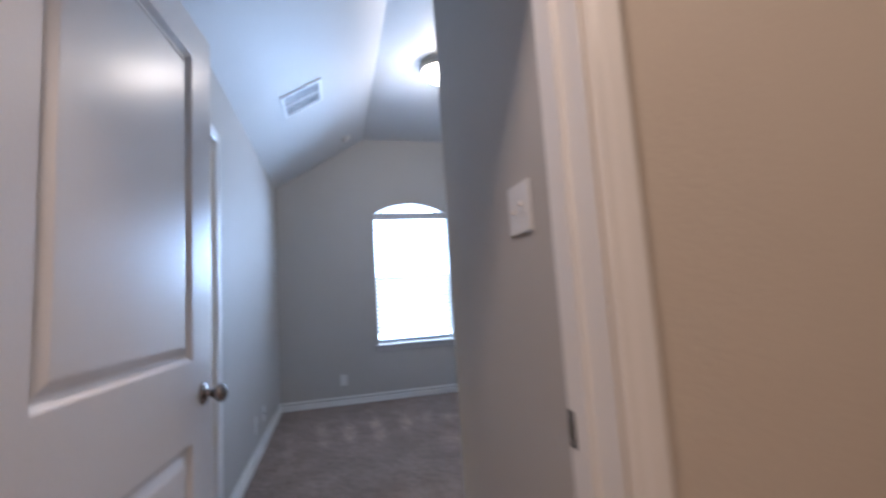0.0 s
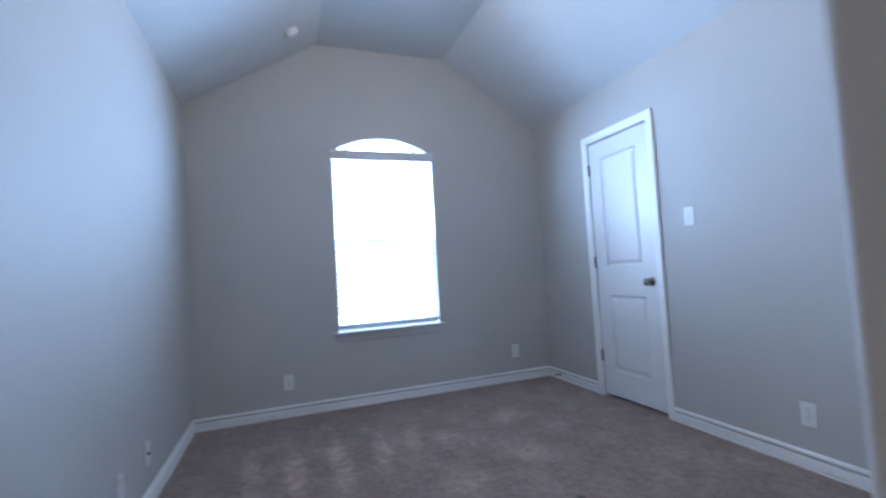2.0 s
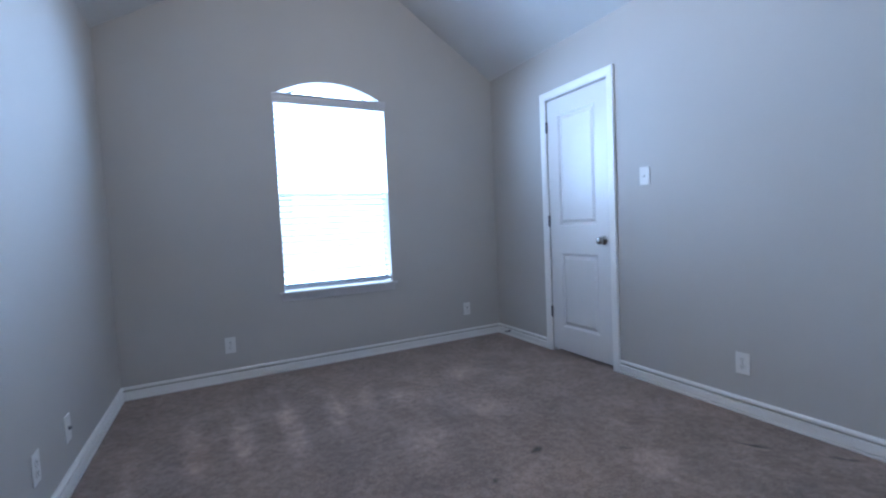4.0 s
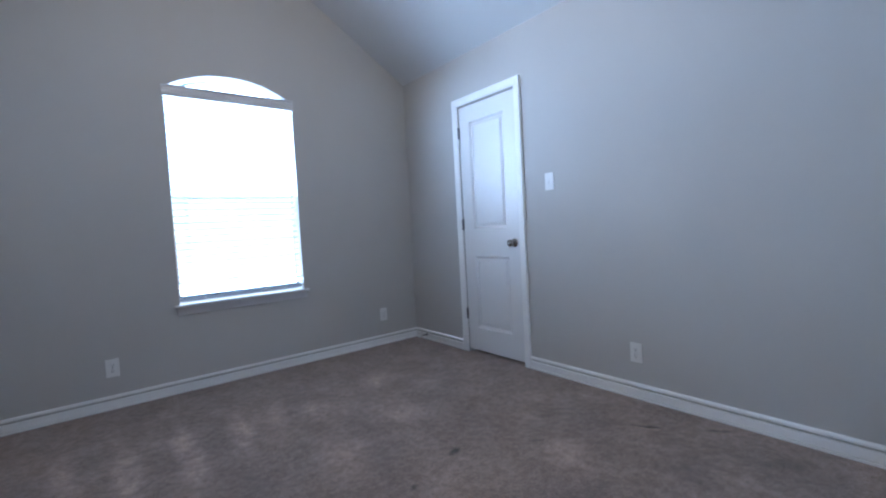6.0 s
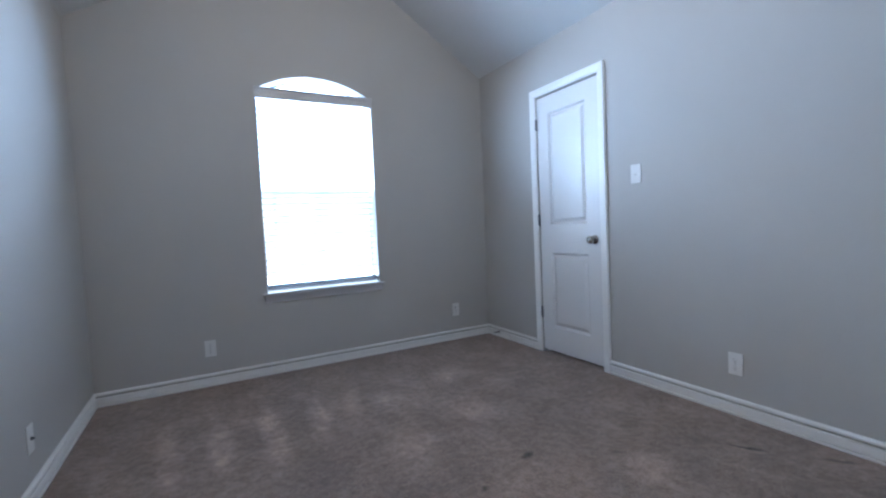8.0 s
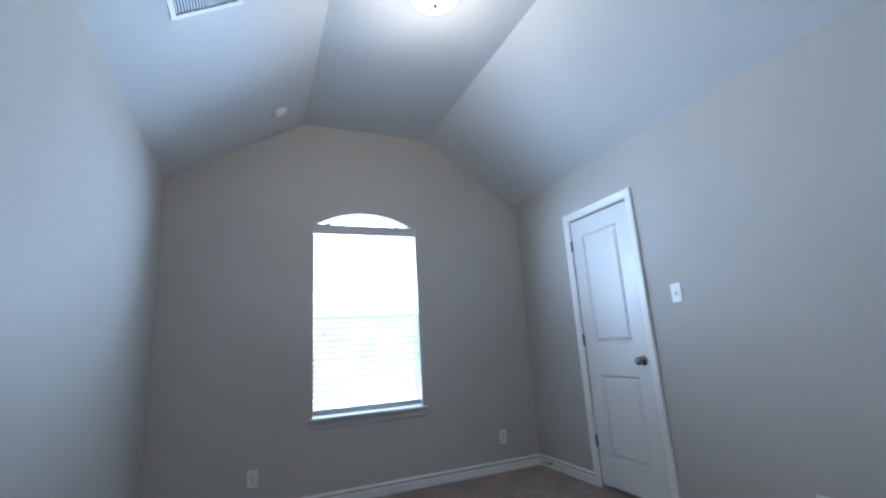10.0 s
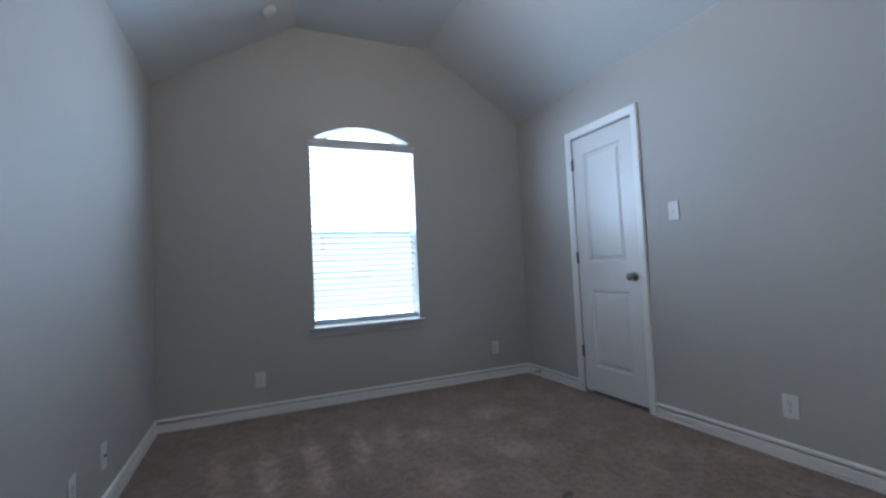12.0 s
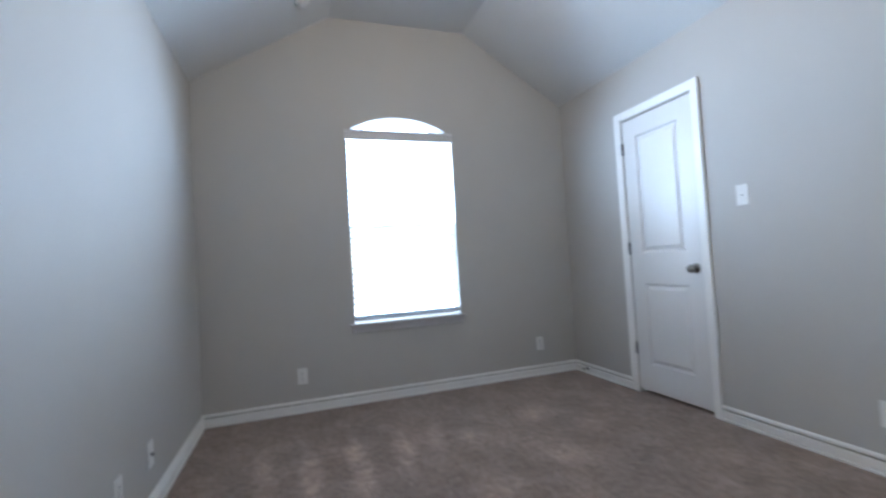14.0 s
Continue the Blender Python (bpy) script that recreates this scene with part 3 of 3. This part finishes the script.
def door_leaf(parent, width, thick, panels=PANELS, m=0.115):
    """A two-panel moulded leaf: hinge edge at x = 0, faces at y = 0 and y = -thick, foot at z = 0.012."""
    z0, z1 = 0.027, 2.035
    bm = bmesh.new()
    add_box(bm, 0, -thick, z0, m, 0, z1)
    add_box(bm, width - m, -thick, z0, width, 0, z1)
    zs = [z0, *panels[0], *panels[1], z1]
    for a, b in ((zs[0], zs[1]), (zs[2], zs[3]), (zs[4], zs[5])):
        add_box(bm, m, -thick, a, width - m, 0, b)
    bmesh.ops.remove_doubles(bm, verts=bm.verts, dist=1e-5)
    slab = part("slab", bm, DOORPAINT, parent)
    for a, b in panels:
        bm = bmesh.new()
        for side in (0, 1):
            rings = []
            for inset, depth in ((0, 0), (0.003, 0.002), (0.014, 0.0125), (0.022, 0.0125), (0.044, 0.003), (0.050, 0.0025)):
                y = -depth if side == 0 else depth - thick
                rings.append([bm.verts.new(c) for c in ((m + inset, y, a + inset), (width - m - inset, y, a + inset), (width - m - inset, y, b - inset), (m + inset, y, b - inset))])
            for r, s in zip(rings, rings[1:]):
                for i in range(4):
                    j = (i + 1) % 4
                    bm.faces.new((r[i], r[j], s[j], s[i]))
            bm.faces.new(rings[-1])
        part("panel", bm, DOORPAINT, parent, "raised white door panel")
    return slab


def knob(parent, x, z, y, out):
    """A round door knob on a rose; out is +1 or -1 along y."""
    turn = pose(x, y, z, -90 if out > 0 else 90)
    bm = bmesh.new()
    add_lathe(bm, [(0, 0), (0.032, 0), (0.033, 0.003), (0.030, 0.007), (0.016, 0.010), (0.012, 0.012)], 28, turn)
    base = part("door_knob", bm, NICKEL, parent, "satin nickel round door knob", smooth=True)
    bm = bmesh.new()
    add_lathe(bm, [(0.012, 0.012), (0.0105, 0.018), (0.011, 0.026), (0.020, 0.033), (0.0265, 0.042), (0.0275, 0.050), (0.024, 0.059), (0.014, 0.0645), (0, 0.066)], 28, turn)
    part("grip", bm, NICKEL, base, smooth=True)


def hinge(parent, x, y, z):
    bm = bmesh.new()
    add_lathe(bm, [(0, -0.046), (0.005, -0.046), (0.0085, -0.042), (0.0085, 0.042), (0.005, 0.046), (0, 0.046)], 12, Matrix.Translation((x, y, z)))
    add_box(bm, x - 0.010, y - 0.006, z - 0.044, x + 0.010, y - 0.003, z + 0.044)
    part("hinge", bm, HINGE, parent, "dull steel butt hinge")


def jamb(parent, width, depth, y0):
    """Jamb lining of an opening, x from 0 to width, y from y0 to y0 - depth, with a stop."""
    bm = bmesh.new()
    add_box(bm, -0.019, y0 - depth, 0, -0.0005, y0, HEAD + 0.0)
    add_box(bm, width + 0.0005, y0 - depth, 0, width + 0.019, y0, HEAD)
    add_box(bm, -0.019, y0 - depth, HEAD + 0.0005, width + 0.019, y0, HEAD + 0.018)
    part("jamb", bm, TRIM, parent)


# closet door, closed; local x runs from the hinge side towards the knob, local y out of the wall
CW = CY1 - CY0
closet = thing("door_1", (W, CY1, 0), "closed white two-panel closet door in a white moulded casing", kind="structure", rz=-90)
# local: x -> world -y ; y -> world +x ; faces the room at negative y
door_leaf(closet, CW - 0.006, 0.035)
for o in closet.children:
    o.matrix_basis = pose(0.003, 0.004 + 0.035, 0)
bm = bmesh.new()
add_casing(bm, (0, 0, 0), (1, 0, 0), (0, -1, 0), CW, HEAD)
part("casing", bm, TRIM, closet, "white moulded door casing")
bm = bmesh.new()
add_box(bm, 0.0, 0.041, 0, 0.012, 0.12, HEAD)
add_box(bm, CW - 0.012, 0.041, 0, CW, 0.12, HEAD)
add_box(bm, 0.012, 0.041, HEAD - 0.012, CW - 0.012, 0.12, HEAD)
part("door_stop_strip", bm, TRIM, closet)
knob(closet, CW - 0.055, 0.919, 0.004, -1)
for z in (0.327, 1.075, 1.832):
    hinge(closet, 0.002, -0.004, z)

# entry door, open against the passage's left side
entry = thing("door_2", (EX0, ENT0, 0), "open white two-panel entry door with a round knob", kind="structure")
swing = thing("door_leaf", (0, 0, 0), "white two-panel door leaf, standing open")
swing.parent = entry
swing.matrix_basis = pose(0.002, -0.017, 0, 0, 0, 84.5)
door_leaf(swing, EX1 - EX0 - 0.006, 0.035, ((0.20, 0.785), (1.006, 1.915)), 0.143)
knob(swing, EX1 - EX0 - 0.076, 0.902, -0.035, -1)
knob(swing, EX1 - EX0 - 0.076, 0.902, 0.0, 1)
part("latch_plate", box(EX1 - EX0 - 0.0065, -0.029, 0.887, EX1 - EX0 - 0.0045, -0.006, 0.947, 0.0005), NICKEL, swing)
for z in (0.30, 1.06, 1.84):
    hinge(swing, 0.0, 0.004, z)
for side, y, n in (("casing", 0.0, 1), ("casing", ENT1 - ENT0 - 0.012, -1)):
    bm = bmesh.new()
    add_casing(bm, (0, y, 0), (1, 0, 0), (0, n, 0), EX1 - EX0, HEAD)
    part("casing", bm, TRIM, entry, "white moulded door casing")
bm = bmesh.new()
add_box(bm, 0.0005, -0.135, 0, 0.004, 0.0, HEAD)
add_box(bm, EX1 - EX0 - 0.004, -0.135, 0, EX1 - EX0 - 0.0005, 0.0, HEAD)
add_box(bm, 0.004, -0.135, HEAD - 0.004, EX1 - EX0 - 0.004, 0.0, HEAD - 0.0005)
add_box(bm, 0.004, -0.075, 0, 0.015, -0.038, HEAD - 0.004)
add_box(bm, EX1 - EX0 - 0.015, -0.075, 0, EX1 - EX0 - 0.004, -0.038, HEAD - 0.004)
add_box(bm, 0.015, -0.075, HEAD - 0.015, EX1 - EX0 - 0.015, -0.038, HEAD - 0.004)
part("jamb", bm, TRIM, entry, "white door jamb with stop")
strike = part("strike_plate", box(EX1 - EX0 - 0.0056, -0.034, 0.887, EX1 - EX0 - 0.0042, -0.002, 0.947, 0.0004), HINGE, entry, "dull steel strike plate")
part("strike_hole", box(EX1 - EX0 - 0.0062, -0.026, 0.902, EX1 - EX0 - 0.0057, -0.011, 0.932), DARKSLOT, strike)

# bathroom doorway: casing, jamb, strike; the leaf stands open inside the bathroom
bath = thing("door_3", (0, BY0, 0), "white cased bathroom doorway with its door open inward", kind="structure", rz=90)
BW = BY1 - BY0
# local x -> world +y, local y -> world -x
for y, n in ((0.0, -1), (0.12, 1)):
    bm = bmesh.new()
    add_casing(bm, (0, y + (0.0005 if n > 0 else 0), 0), (1, 0, 0), (0, n, 0), BW, HEAD)
    part("casing", bm, TRIM, bath, "white moulded door casing")
bm = bmesh.new()
add_box(bm, 0.0005, 0.0, 0, 0.004, 0.12, HEAD)
add_box(bm, BW - 0.004, 0.0, 0, BW - 0.0005, 0.12, HEAD)
add_box(bm, 0.004, 0.0, HEAD - 0.004, BW - 0.004, 0.12, HEAD - 0.0005)
add_box(bm, 0.004, 0.045, 0, 0.015, 0.082, HEAD - 0.004)
add_box(bm, BW - 0.015, 0.045, 0, BW - 0.004, 0.082, HEAD - 0.004)
add_box(bm, 0.015, 0.045, HEAD - 0.015, BW - 0.015, 0.082, HEAD - 0.004)
part("jamb", bm, TRIM, bath, "white door jamb with stop")
sp = part("strike_plate", box(BW - 0.0056, 0.083, 0.885, BW - 0.0042, 0.115, 0.945, 0.0004), HINGE, bath, "dull steel strike plate")
part("strike_hole", box(BW - 0.0062, 0.091, 0.90, BW - 0.0057, 0.106, 0.93), DARKSLOT, sp)
swing = thing("door_leaf", (0, 0, 0), "white two-panel bathroom door leaf, open inward")
swing.parent = bath
swing.matrix_basis = pose(0.003, 0.124, 0, 0, 0, 95)
door_leaf(swing, BW - 0.006, 0.035)


# ---- wall plates ----
def outlet(at, out, label, style="outlet", w=0.072, h=0.117):
    """A wall plate: local x across, local -y out of the wall."""
    ob = thing("wall_outlet" if style == "outlet" else ("light_switch" if style == "switch" else "cable_plate"), at, label, "outlet" if style == "outlet" else ("switch" if style == "switch" else "wall plate"), rz=out)
    bm = bmesh.new()
    add_box(bm, -w / 2, -0.006, -h / 2, w / 2, -0.0003, h / 2, 0.0022)
    part("plate", bm, PLASTIC, ob)
    if style == "outlet":
        for z in (-0.02, 0.02):
            bm = bmesh.new()
            add_lathe(bm, [(0.0165, 0), (0.0165, 0.0022), (0.0155, 0.003), (0, 0.003)], 20, pose(0, -0.006, z, 90))
            face = part("socket", bm, PLASTIC, ob)
            bm = bmesh.new()
            add_box(bm, -0.0075, -0.0095, z - 0.001, -0.0050, -0.0088, z + 0.009)
            add_box(bm, 0.0050, -0.0095, z - 0.001, 0.0075, -0.0088, z + 0.007)
            add_box(bm, -0.0025, -0.0095, z - 0.0105, 0.0025, -0.0088, z - 0.0065)
            part("slots", bm, DARKSLOT, face)
        bm = bmesh.new()
        add_lathe(bm, [(0.003, 0), (0.003, 0.001), (0, 0.0014)], 10, pose(0, -0.006, 0, 90))
        part("screw", bm, HINGE, ob)
    elif style == "cable":
        bm = bmesh.new()
        add_lathe(bm, [(0.0075, 0), (0.0075, 0.006), (0.0045, 0.006), (0.0045, 0.012), (0, 0.012)], 12, pose(0, -0.006, 0, 90))
        part("connector", bm, HINGE, ob, "threaded metal cable connector")
    return ob


def toggles(ob, xs):
    for x, up in xs:
        bm = bmesh.new()
        add_box(bm, x - 0.0055, -0.0075, -0.0125, x + 0.0055, -0.0058, 0.0125, 0.0006)
        base = part("toggle", bm, PLASTIC, ob)
        bm = bmesh.new()
        add_box(bm, x - 0.004, -0.018, -0.003, x + 0.004, -0.007, 0.006, 0.0012)
        lever = part("lever", bm, PLASTIC, base)
        lever.matrix_basis = pose(0, 0, 0.002 if up else -0.003, -18 if up else 18)
        for z in (-0.03, 0.03):
            bm = bmesh.new()
            add_lathe(bm, [(0.003, 0), (0.003, 0.001), (0, 0.0014)], 10, pose(x, -0.006, z, 90))
            part("screw", bm, PLASTIC, ob)


outlet((0.671, 0, 0.268), 0, "white double outlet plate on the window wall, beside the window")
outlet((2.700, 0, 0.280), 0, "white double outlet plate on the window wall near the corner")
outlet((W, -2.255, 0.272), -90, "white double outlet plate on the closet wall")
outlet((0, -1.125, 0.265), 90, "white cable plate on the side wall", "cable")
outlet((0, -1.50, 0.268), 90, "white double outlet plate on the side wall")
sw = outlet((W, -1.685, 1.333), -90, "white single toggle switch beside the closet door", "switch")
toggles(sw, [(0, False)])
sw = outlet((VX, -4.175, 1.335), -90, "white two-gang toggle switch plate in the passage", "switch", 0.116, 0.117)
sw.matrix_world = pose(VX, -4.175, 1.335, 0, 0, -90)
toggles(sw, [(-0.023, False), (0.023, True)])

# ---- ceiling things ----
light = thing("ceiling_light", (1.51, -1.78, TOP), "flush ceiling light, bronze-rimmed with a lit frosted glass bowl", "ceiling light")
SHRINK = Matrix.Diagonal((0.91, 0.91, 1.10, 1))
bm = bmesh.new()
add_lathe(bm, [(0, -0.001), (0.165, -0.001), (0.168, -0.010), (0.160, -0.016), (0.172, -0.022), (0.174, -0.032), (0.164, -0.038), (0.160, -0.048), (0.150, -0.050), (0.140, -0.030), (0, -0.030)], 48, SHRINK)
part("rim", bm, RIM, light, "stepped brushed metal rim", smooth=True)
bm = bmesh.new()
add_lathe(bm, [(0.150, -0.046), (0.149, -0.060), (0.138, -0.085), (0.112, -0.110), (0.075, -0.128), (0.035, -0.137), (0, -0.139)], 48, SHRINK)
shade = part("glass_bowl", bm, GLOW, light, "lit frosted glass bowl", smooth=True)
shade.visible_shadow = False
bm = bmesh.new()
add_lathe(bm, [(0.015, -0.148), (0.017, -0.154), (0.010, -0.160), (0.012, -0.166), (0.008, -0.174), (0, -0.177)], 16)
part("finial", bm, BRONZE, light, "small dark finial", smooth=True)

slope = math.degrees(math.atan2(TOP - EAVE, K1))


def air_vent():
    """Supply register on the slope: frame, centre bar and slats. Local x up the slope, y along the room, z out of the ceiling is negative."""
    x = 0.418
    ob = thing("air_vent", (x, -1.782, ceiling_at(x)), "white metal air register with two slat banks on sloped ceiling", "air vent", ry=-slope)
    a, b, f, d = 0.168, 0.175, 0.024, -0.010
    bm = bmesh.new()
    for r in ((-a, -b, -a + f, b), (a - f, -b, a, b), (-a + f, -b, a - f, -b + f), (-a + f, b - f, a - f, b)):
        add_box(bm, r[0], r[1], d, r[2], r[3], -0.001)
    part("frame", bm, VENTMETAL, ob)
    part("backing", box(-a + f, -b + f, -0.0022, a - f, b - f, -0.0006), HINGE, ob)
    part("centre_bar", box(-a + f, -0.007, d, a - f, 0.007, -0.0025), VENTMETAL, ob)
    n = 22
    base = None
    for side in (-1, 1):
        for i in range(n):
            xx = -a + f + (i + 0.5) * (2 * a - 2 * f) / n
            if base is None:
                lm = bmesh.new()
                add_box(lm, -0.0006, -0.0675, -0.0045, 0.0006, 0.0675, 0.0045)
                base = part("vent_slat", lm, VENTMETAL, ob)
                s = base
            else:
                s = new("vent_slat", base.data)
                s.parent = ob
            s.matrix_basis = pose(xx, side * 0.0755, -0.0072, 0, 38, 0)
    return ob


air_vent()
x = 0.78
det = thing("smoke_detector", (x, -0.397, ceiling_at(x)), "small round white detector on the sloped ceiling", "smoke detector", ry=-slope)
bm = bmesh.new()
add_lathe(bm, [(0, -0.0005), (0.052, -0.0005), (0.054, -0.005), (0.052, -0.018), (0.042, -0.030), (0.022, -0.036), (0, -0.037)], 28)
part("housing", bm, PLASTIC, det, smooth=True)

# spring door stop at the far right corner
stop = thing("door_stop", (W - 0.0135, -0.19, 0.048), "small dark spring door stop on the baseboard", "door stop", rz=0)
bm = bmesh.new()
add_lathe(bm, [(0, 0), (0.011, 0), (0.011, 0.003), (0.0055, 0.006), (0.0055, 0.066), (0, 0.060)], 14, pose(0, 0, 0, 0, -90))
part("spring", bm, HINGE, stop)
bm = bmesh.new()
add_lathe(bm, [(0.007, 0.060), (0.008, 0.062), (0.008, 0.072), (0, 0.074)], 14, pose(0, 0, 0, 0, -90))
part("tip", bm, PLASTIC, stop, "white rubber tip")

# ---- bathroom things ----
tub = thing("bathtub", (-0.65, -1.62, -0.004), "cream enamelled alcove bathtub under the marble surround", "bathtub")
bm = bmesh.new()
tx0, tx1, ty0, ty1, th = -0.529, 0.529, -0.315, 0.318, 0.478
outer = [(tx0, ty0), (tx1, ty0), (tx1, ty1), (tx0, ty1)]
rim = [(tx0 + 0.06, ty0 + 0.07), (tx1 - 0.06, ty0 + 0.07), (tx1 - 0.06, ty1 - 0.05), (tx0 + 0.06, ty1 - 0.05)]
low = [(x * 0.86, y * 0.8) for x, y in rim]
vs = [[bm.verts.new((x, y, z)) for x, y in ring] for ring, z in ((outer, 0), (outer, th), (rim, th), (low, 0.12))]
for a, b in zip(vs, vs[1:]):
    for i in range(4):
        bm.faces.new((a[i], a[(i + 1) % 4], b[(i + 1) % 4], b[i]))
bm.faces.new(vs[-1])
bmesh.ops.bevel(bm, geom=list(bm.edges), offset=0.015, segments=3, profile=0.5, affect="EDGES")
part("shell", bm, TUBWHITE, tub, smooth=True)

part("apron_panel", box(tx0 + 0.03, ty0 - 0.008, 0.03, tx1 - 0.03, ty0 - 0.0005, th - 0.06, 0.003), TUBWHITE, tub)
bm = bmesh.new()
add_lathe(bm, [(0, 0), (0.036, 0), (0.036, 0.004), (0.030, 0.007), (0, 0.007)], 20, pose(tx0 + 0.095, 0, 0.36, 0, 80))
part("overflow_plate", bm, NICKEL, tub, "round metal overflow plate")

surround = thing("tub_surround", (-0.65, -1.302, 0.480), "brown veined cultured marble surround above the tub", "tub surround")
part("back_panel", box(-0.528, -0.012, 0, 0.528, 0, 1.435, 0.003), MARBLE, surround)
part("side_panel", box(-0.5275, -0.62, 0, -0.516, -0.0125, 1.435, 0.003), MARBLE, surround)
shelf = bmesh.new()
lo = [shelf.verts.new((x, y, 0.645)) for x, y in ((-0.515, -0.013), (-0.515, -0.20), (-0.45, -0.17), (-0.38, -0.11), (-0.33, -0.013))]
hi = [shelf.verts.new((v.co.x, v.co.y, 0.667)) for v in lo]
shelf.faces.new(lo)
shelf.faces.new(hi)
for i in range(5):
    shelf.faces.new((lo[i], lo[(i + 1) % 5], hi[(i + 1) % 5], hi[i]))
part("corner_shelf", shelf, MARBLE, surround, "brown marble corner shelf")

toilet = thing("toilet", (-0.88, -2.16, -0.004), "cream toilet with closed lid beside the bathtub", "toilet")


def oval(bm, rings, n=28):
    """Stacked ovals (half length, half width, height, shift), closed at both ends."""
    made = [[bm.verts.new((c + a * math.cos(2 * math.pi * i / n), b * math.sin(2 * math.pi * i / n), z)) for i in range(n)] for a, b, z, c in rings]
    for p, q in zip(made, made[1:]):
        for i in range(n):
            bm.faces.new((p[i], p[(i + 1) % n], q[(i + 1) % n], q[i]))
    bm.faces.new(made[0])
    bm.faces.new(made[-1])


bm = bmesh.new()
oval(bm, [(0.15, 0.11, 0, -0.06), (0.13, 0.10, 0.10, -0.06), (0.15, 0.11, 0.22, -0.04), (0.22, 0.17, 0.34, 0), (0.245, 0.185, 0.385, 0), (0.24, 0.18, 0.395, 0)])
part("bowl", bm, TUBWHITE, toilet, smooth=True)
bm = bmesh.new()
oval(bm, [(0.245, 0.187, 0.3965, 0), (0.25, 0.19, 0.402, 0), (0.25, 0.19, 0.412, 0), (0.243, 0.185, 0.417, 0)])
part("seat", bm, TUBWHITE, toilet)
bm = bmesh.new()
oval(bm, [(0.238, 0.180, 0.4225, 0), (0.247, 0.188, 0.426, 0), (0.245, 0.186, 0.440, 0), (0.225, 0.17, 0.447, 0)])
part("lid", bm, TUBWHITE, toilet)
part("tank", box(-0.45, -0.21, 0.37, -0.26, 0.21, 0.72, 0.02), TUBWHITE, toilet)
part("tank_lid", box(-0.46, -0.22, 0.7205, -0.25, 0.22, 0.755, 0.01), TUBWHITE, toilet)

rod = thing("shower_rod", (-0.65, -1.93, 2.015), "dark bronze shower curtain rod across the tub", "shower rod")
bm = bmesh.new()
add_lathe(bm, [(0, -0.529), (0.013, -0.529), (0.013, 0.529), (0, 0.529)], 16, pose(0, 0, 0, 0, 90))
part("bar", bm, BRONZE, rod, smooth=True)
for s in (-1, 1):
    bm = bmesh.new()
    add_lathe(bm, [(0, 0), (0.030, 0), (0.030, 0.006), (0.016, 0.016), (0, 0.016)], 18, pose(s * 0.5295, 0, 0, 0, -90 * s))
    part("flange", bm, BRONZE, rod)

fan = thing("exhaust_fan", (-0.975, -1.715, 2.44), "square white bathroom exhaust fan grille on the ceiling", "exhaust fan")
bm = bmesh.new()
for r in ((-0.13, -0.13, -0.11, 0.13), (0.11, -0.13, 0.13, 0.13), (-0.11, -0.13, 0.11, -0.11), (-0.11, 0.11, 0.11, 0.13), (-0.06, -0.06, 0.06, 0.06)):
    add_box(bm, r[0], r[1], -0.014, r[2], r[3], -0.001, 0.002)
part("grille", bm, VENTMETAL, fan)
first_fin = part("fin", box(-0.109, -0.004, -0.009, 0.109, 0.004, -0.002), VENTMETAL, fan)
first_fin.matrix_basis = pose(0, -0.1, 0)
for i in range(1, 9):
    fin = new("fin", first_fin.data)
    fin.parent = fan
    fin.matrix_basis = pose(0, -0.1 + i * 0.025, 0)
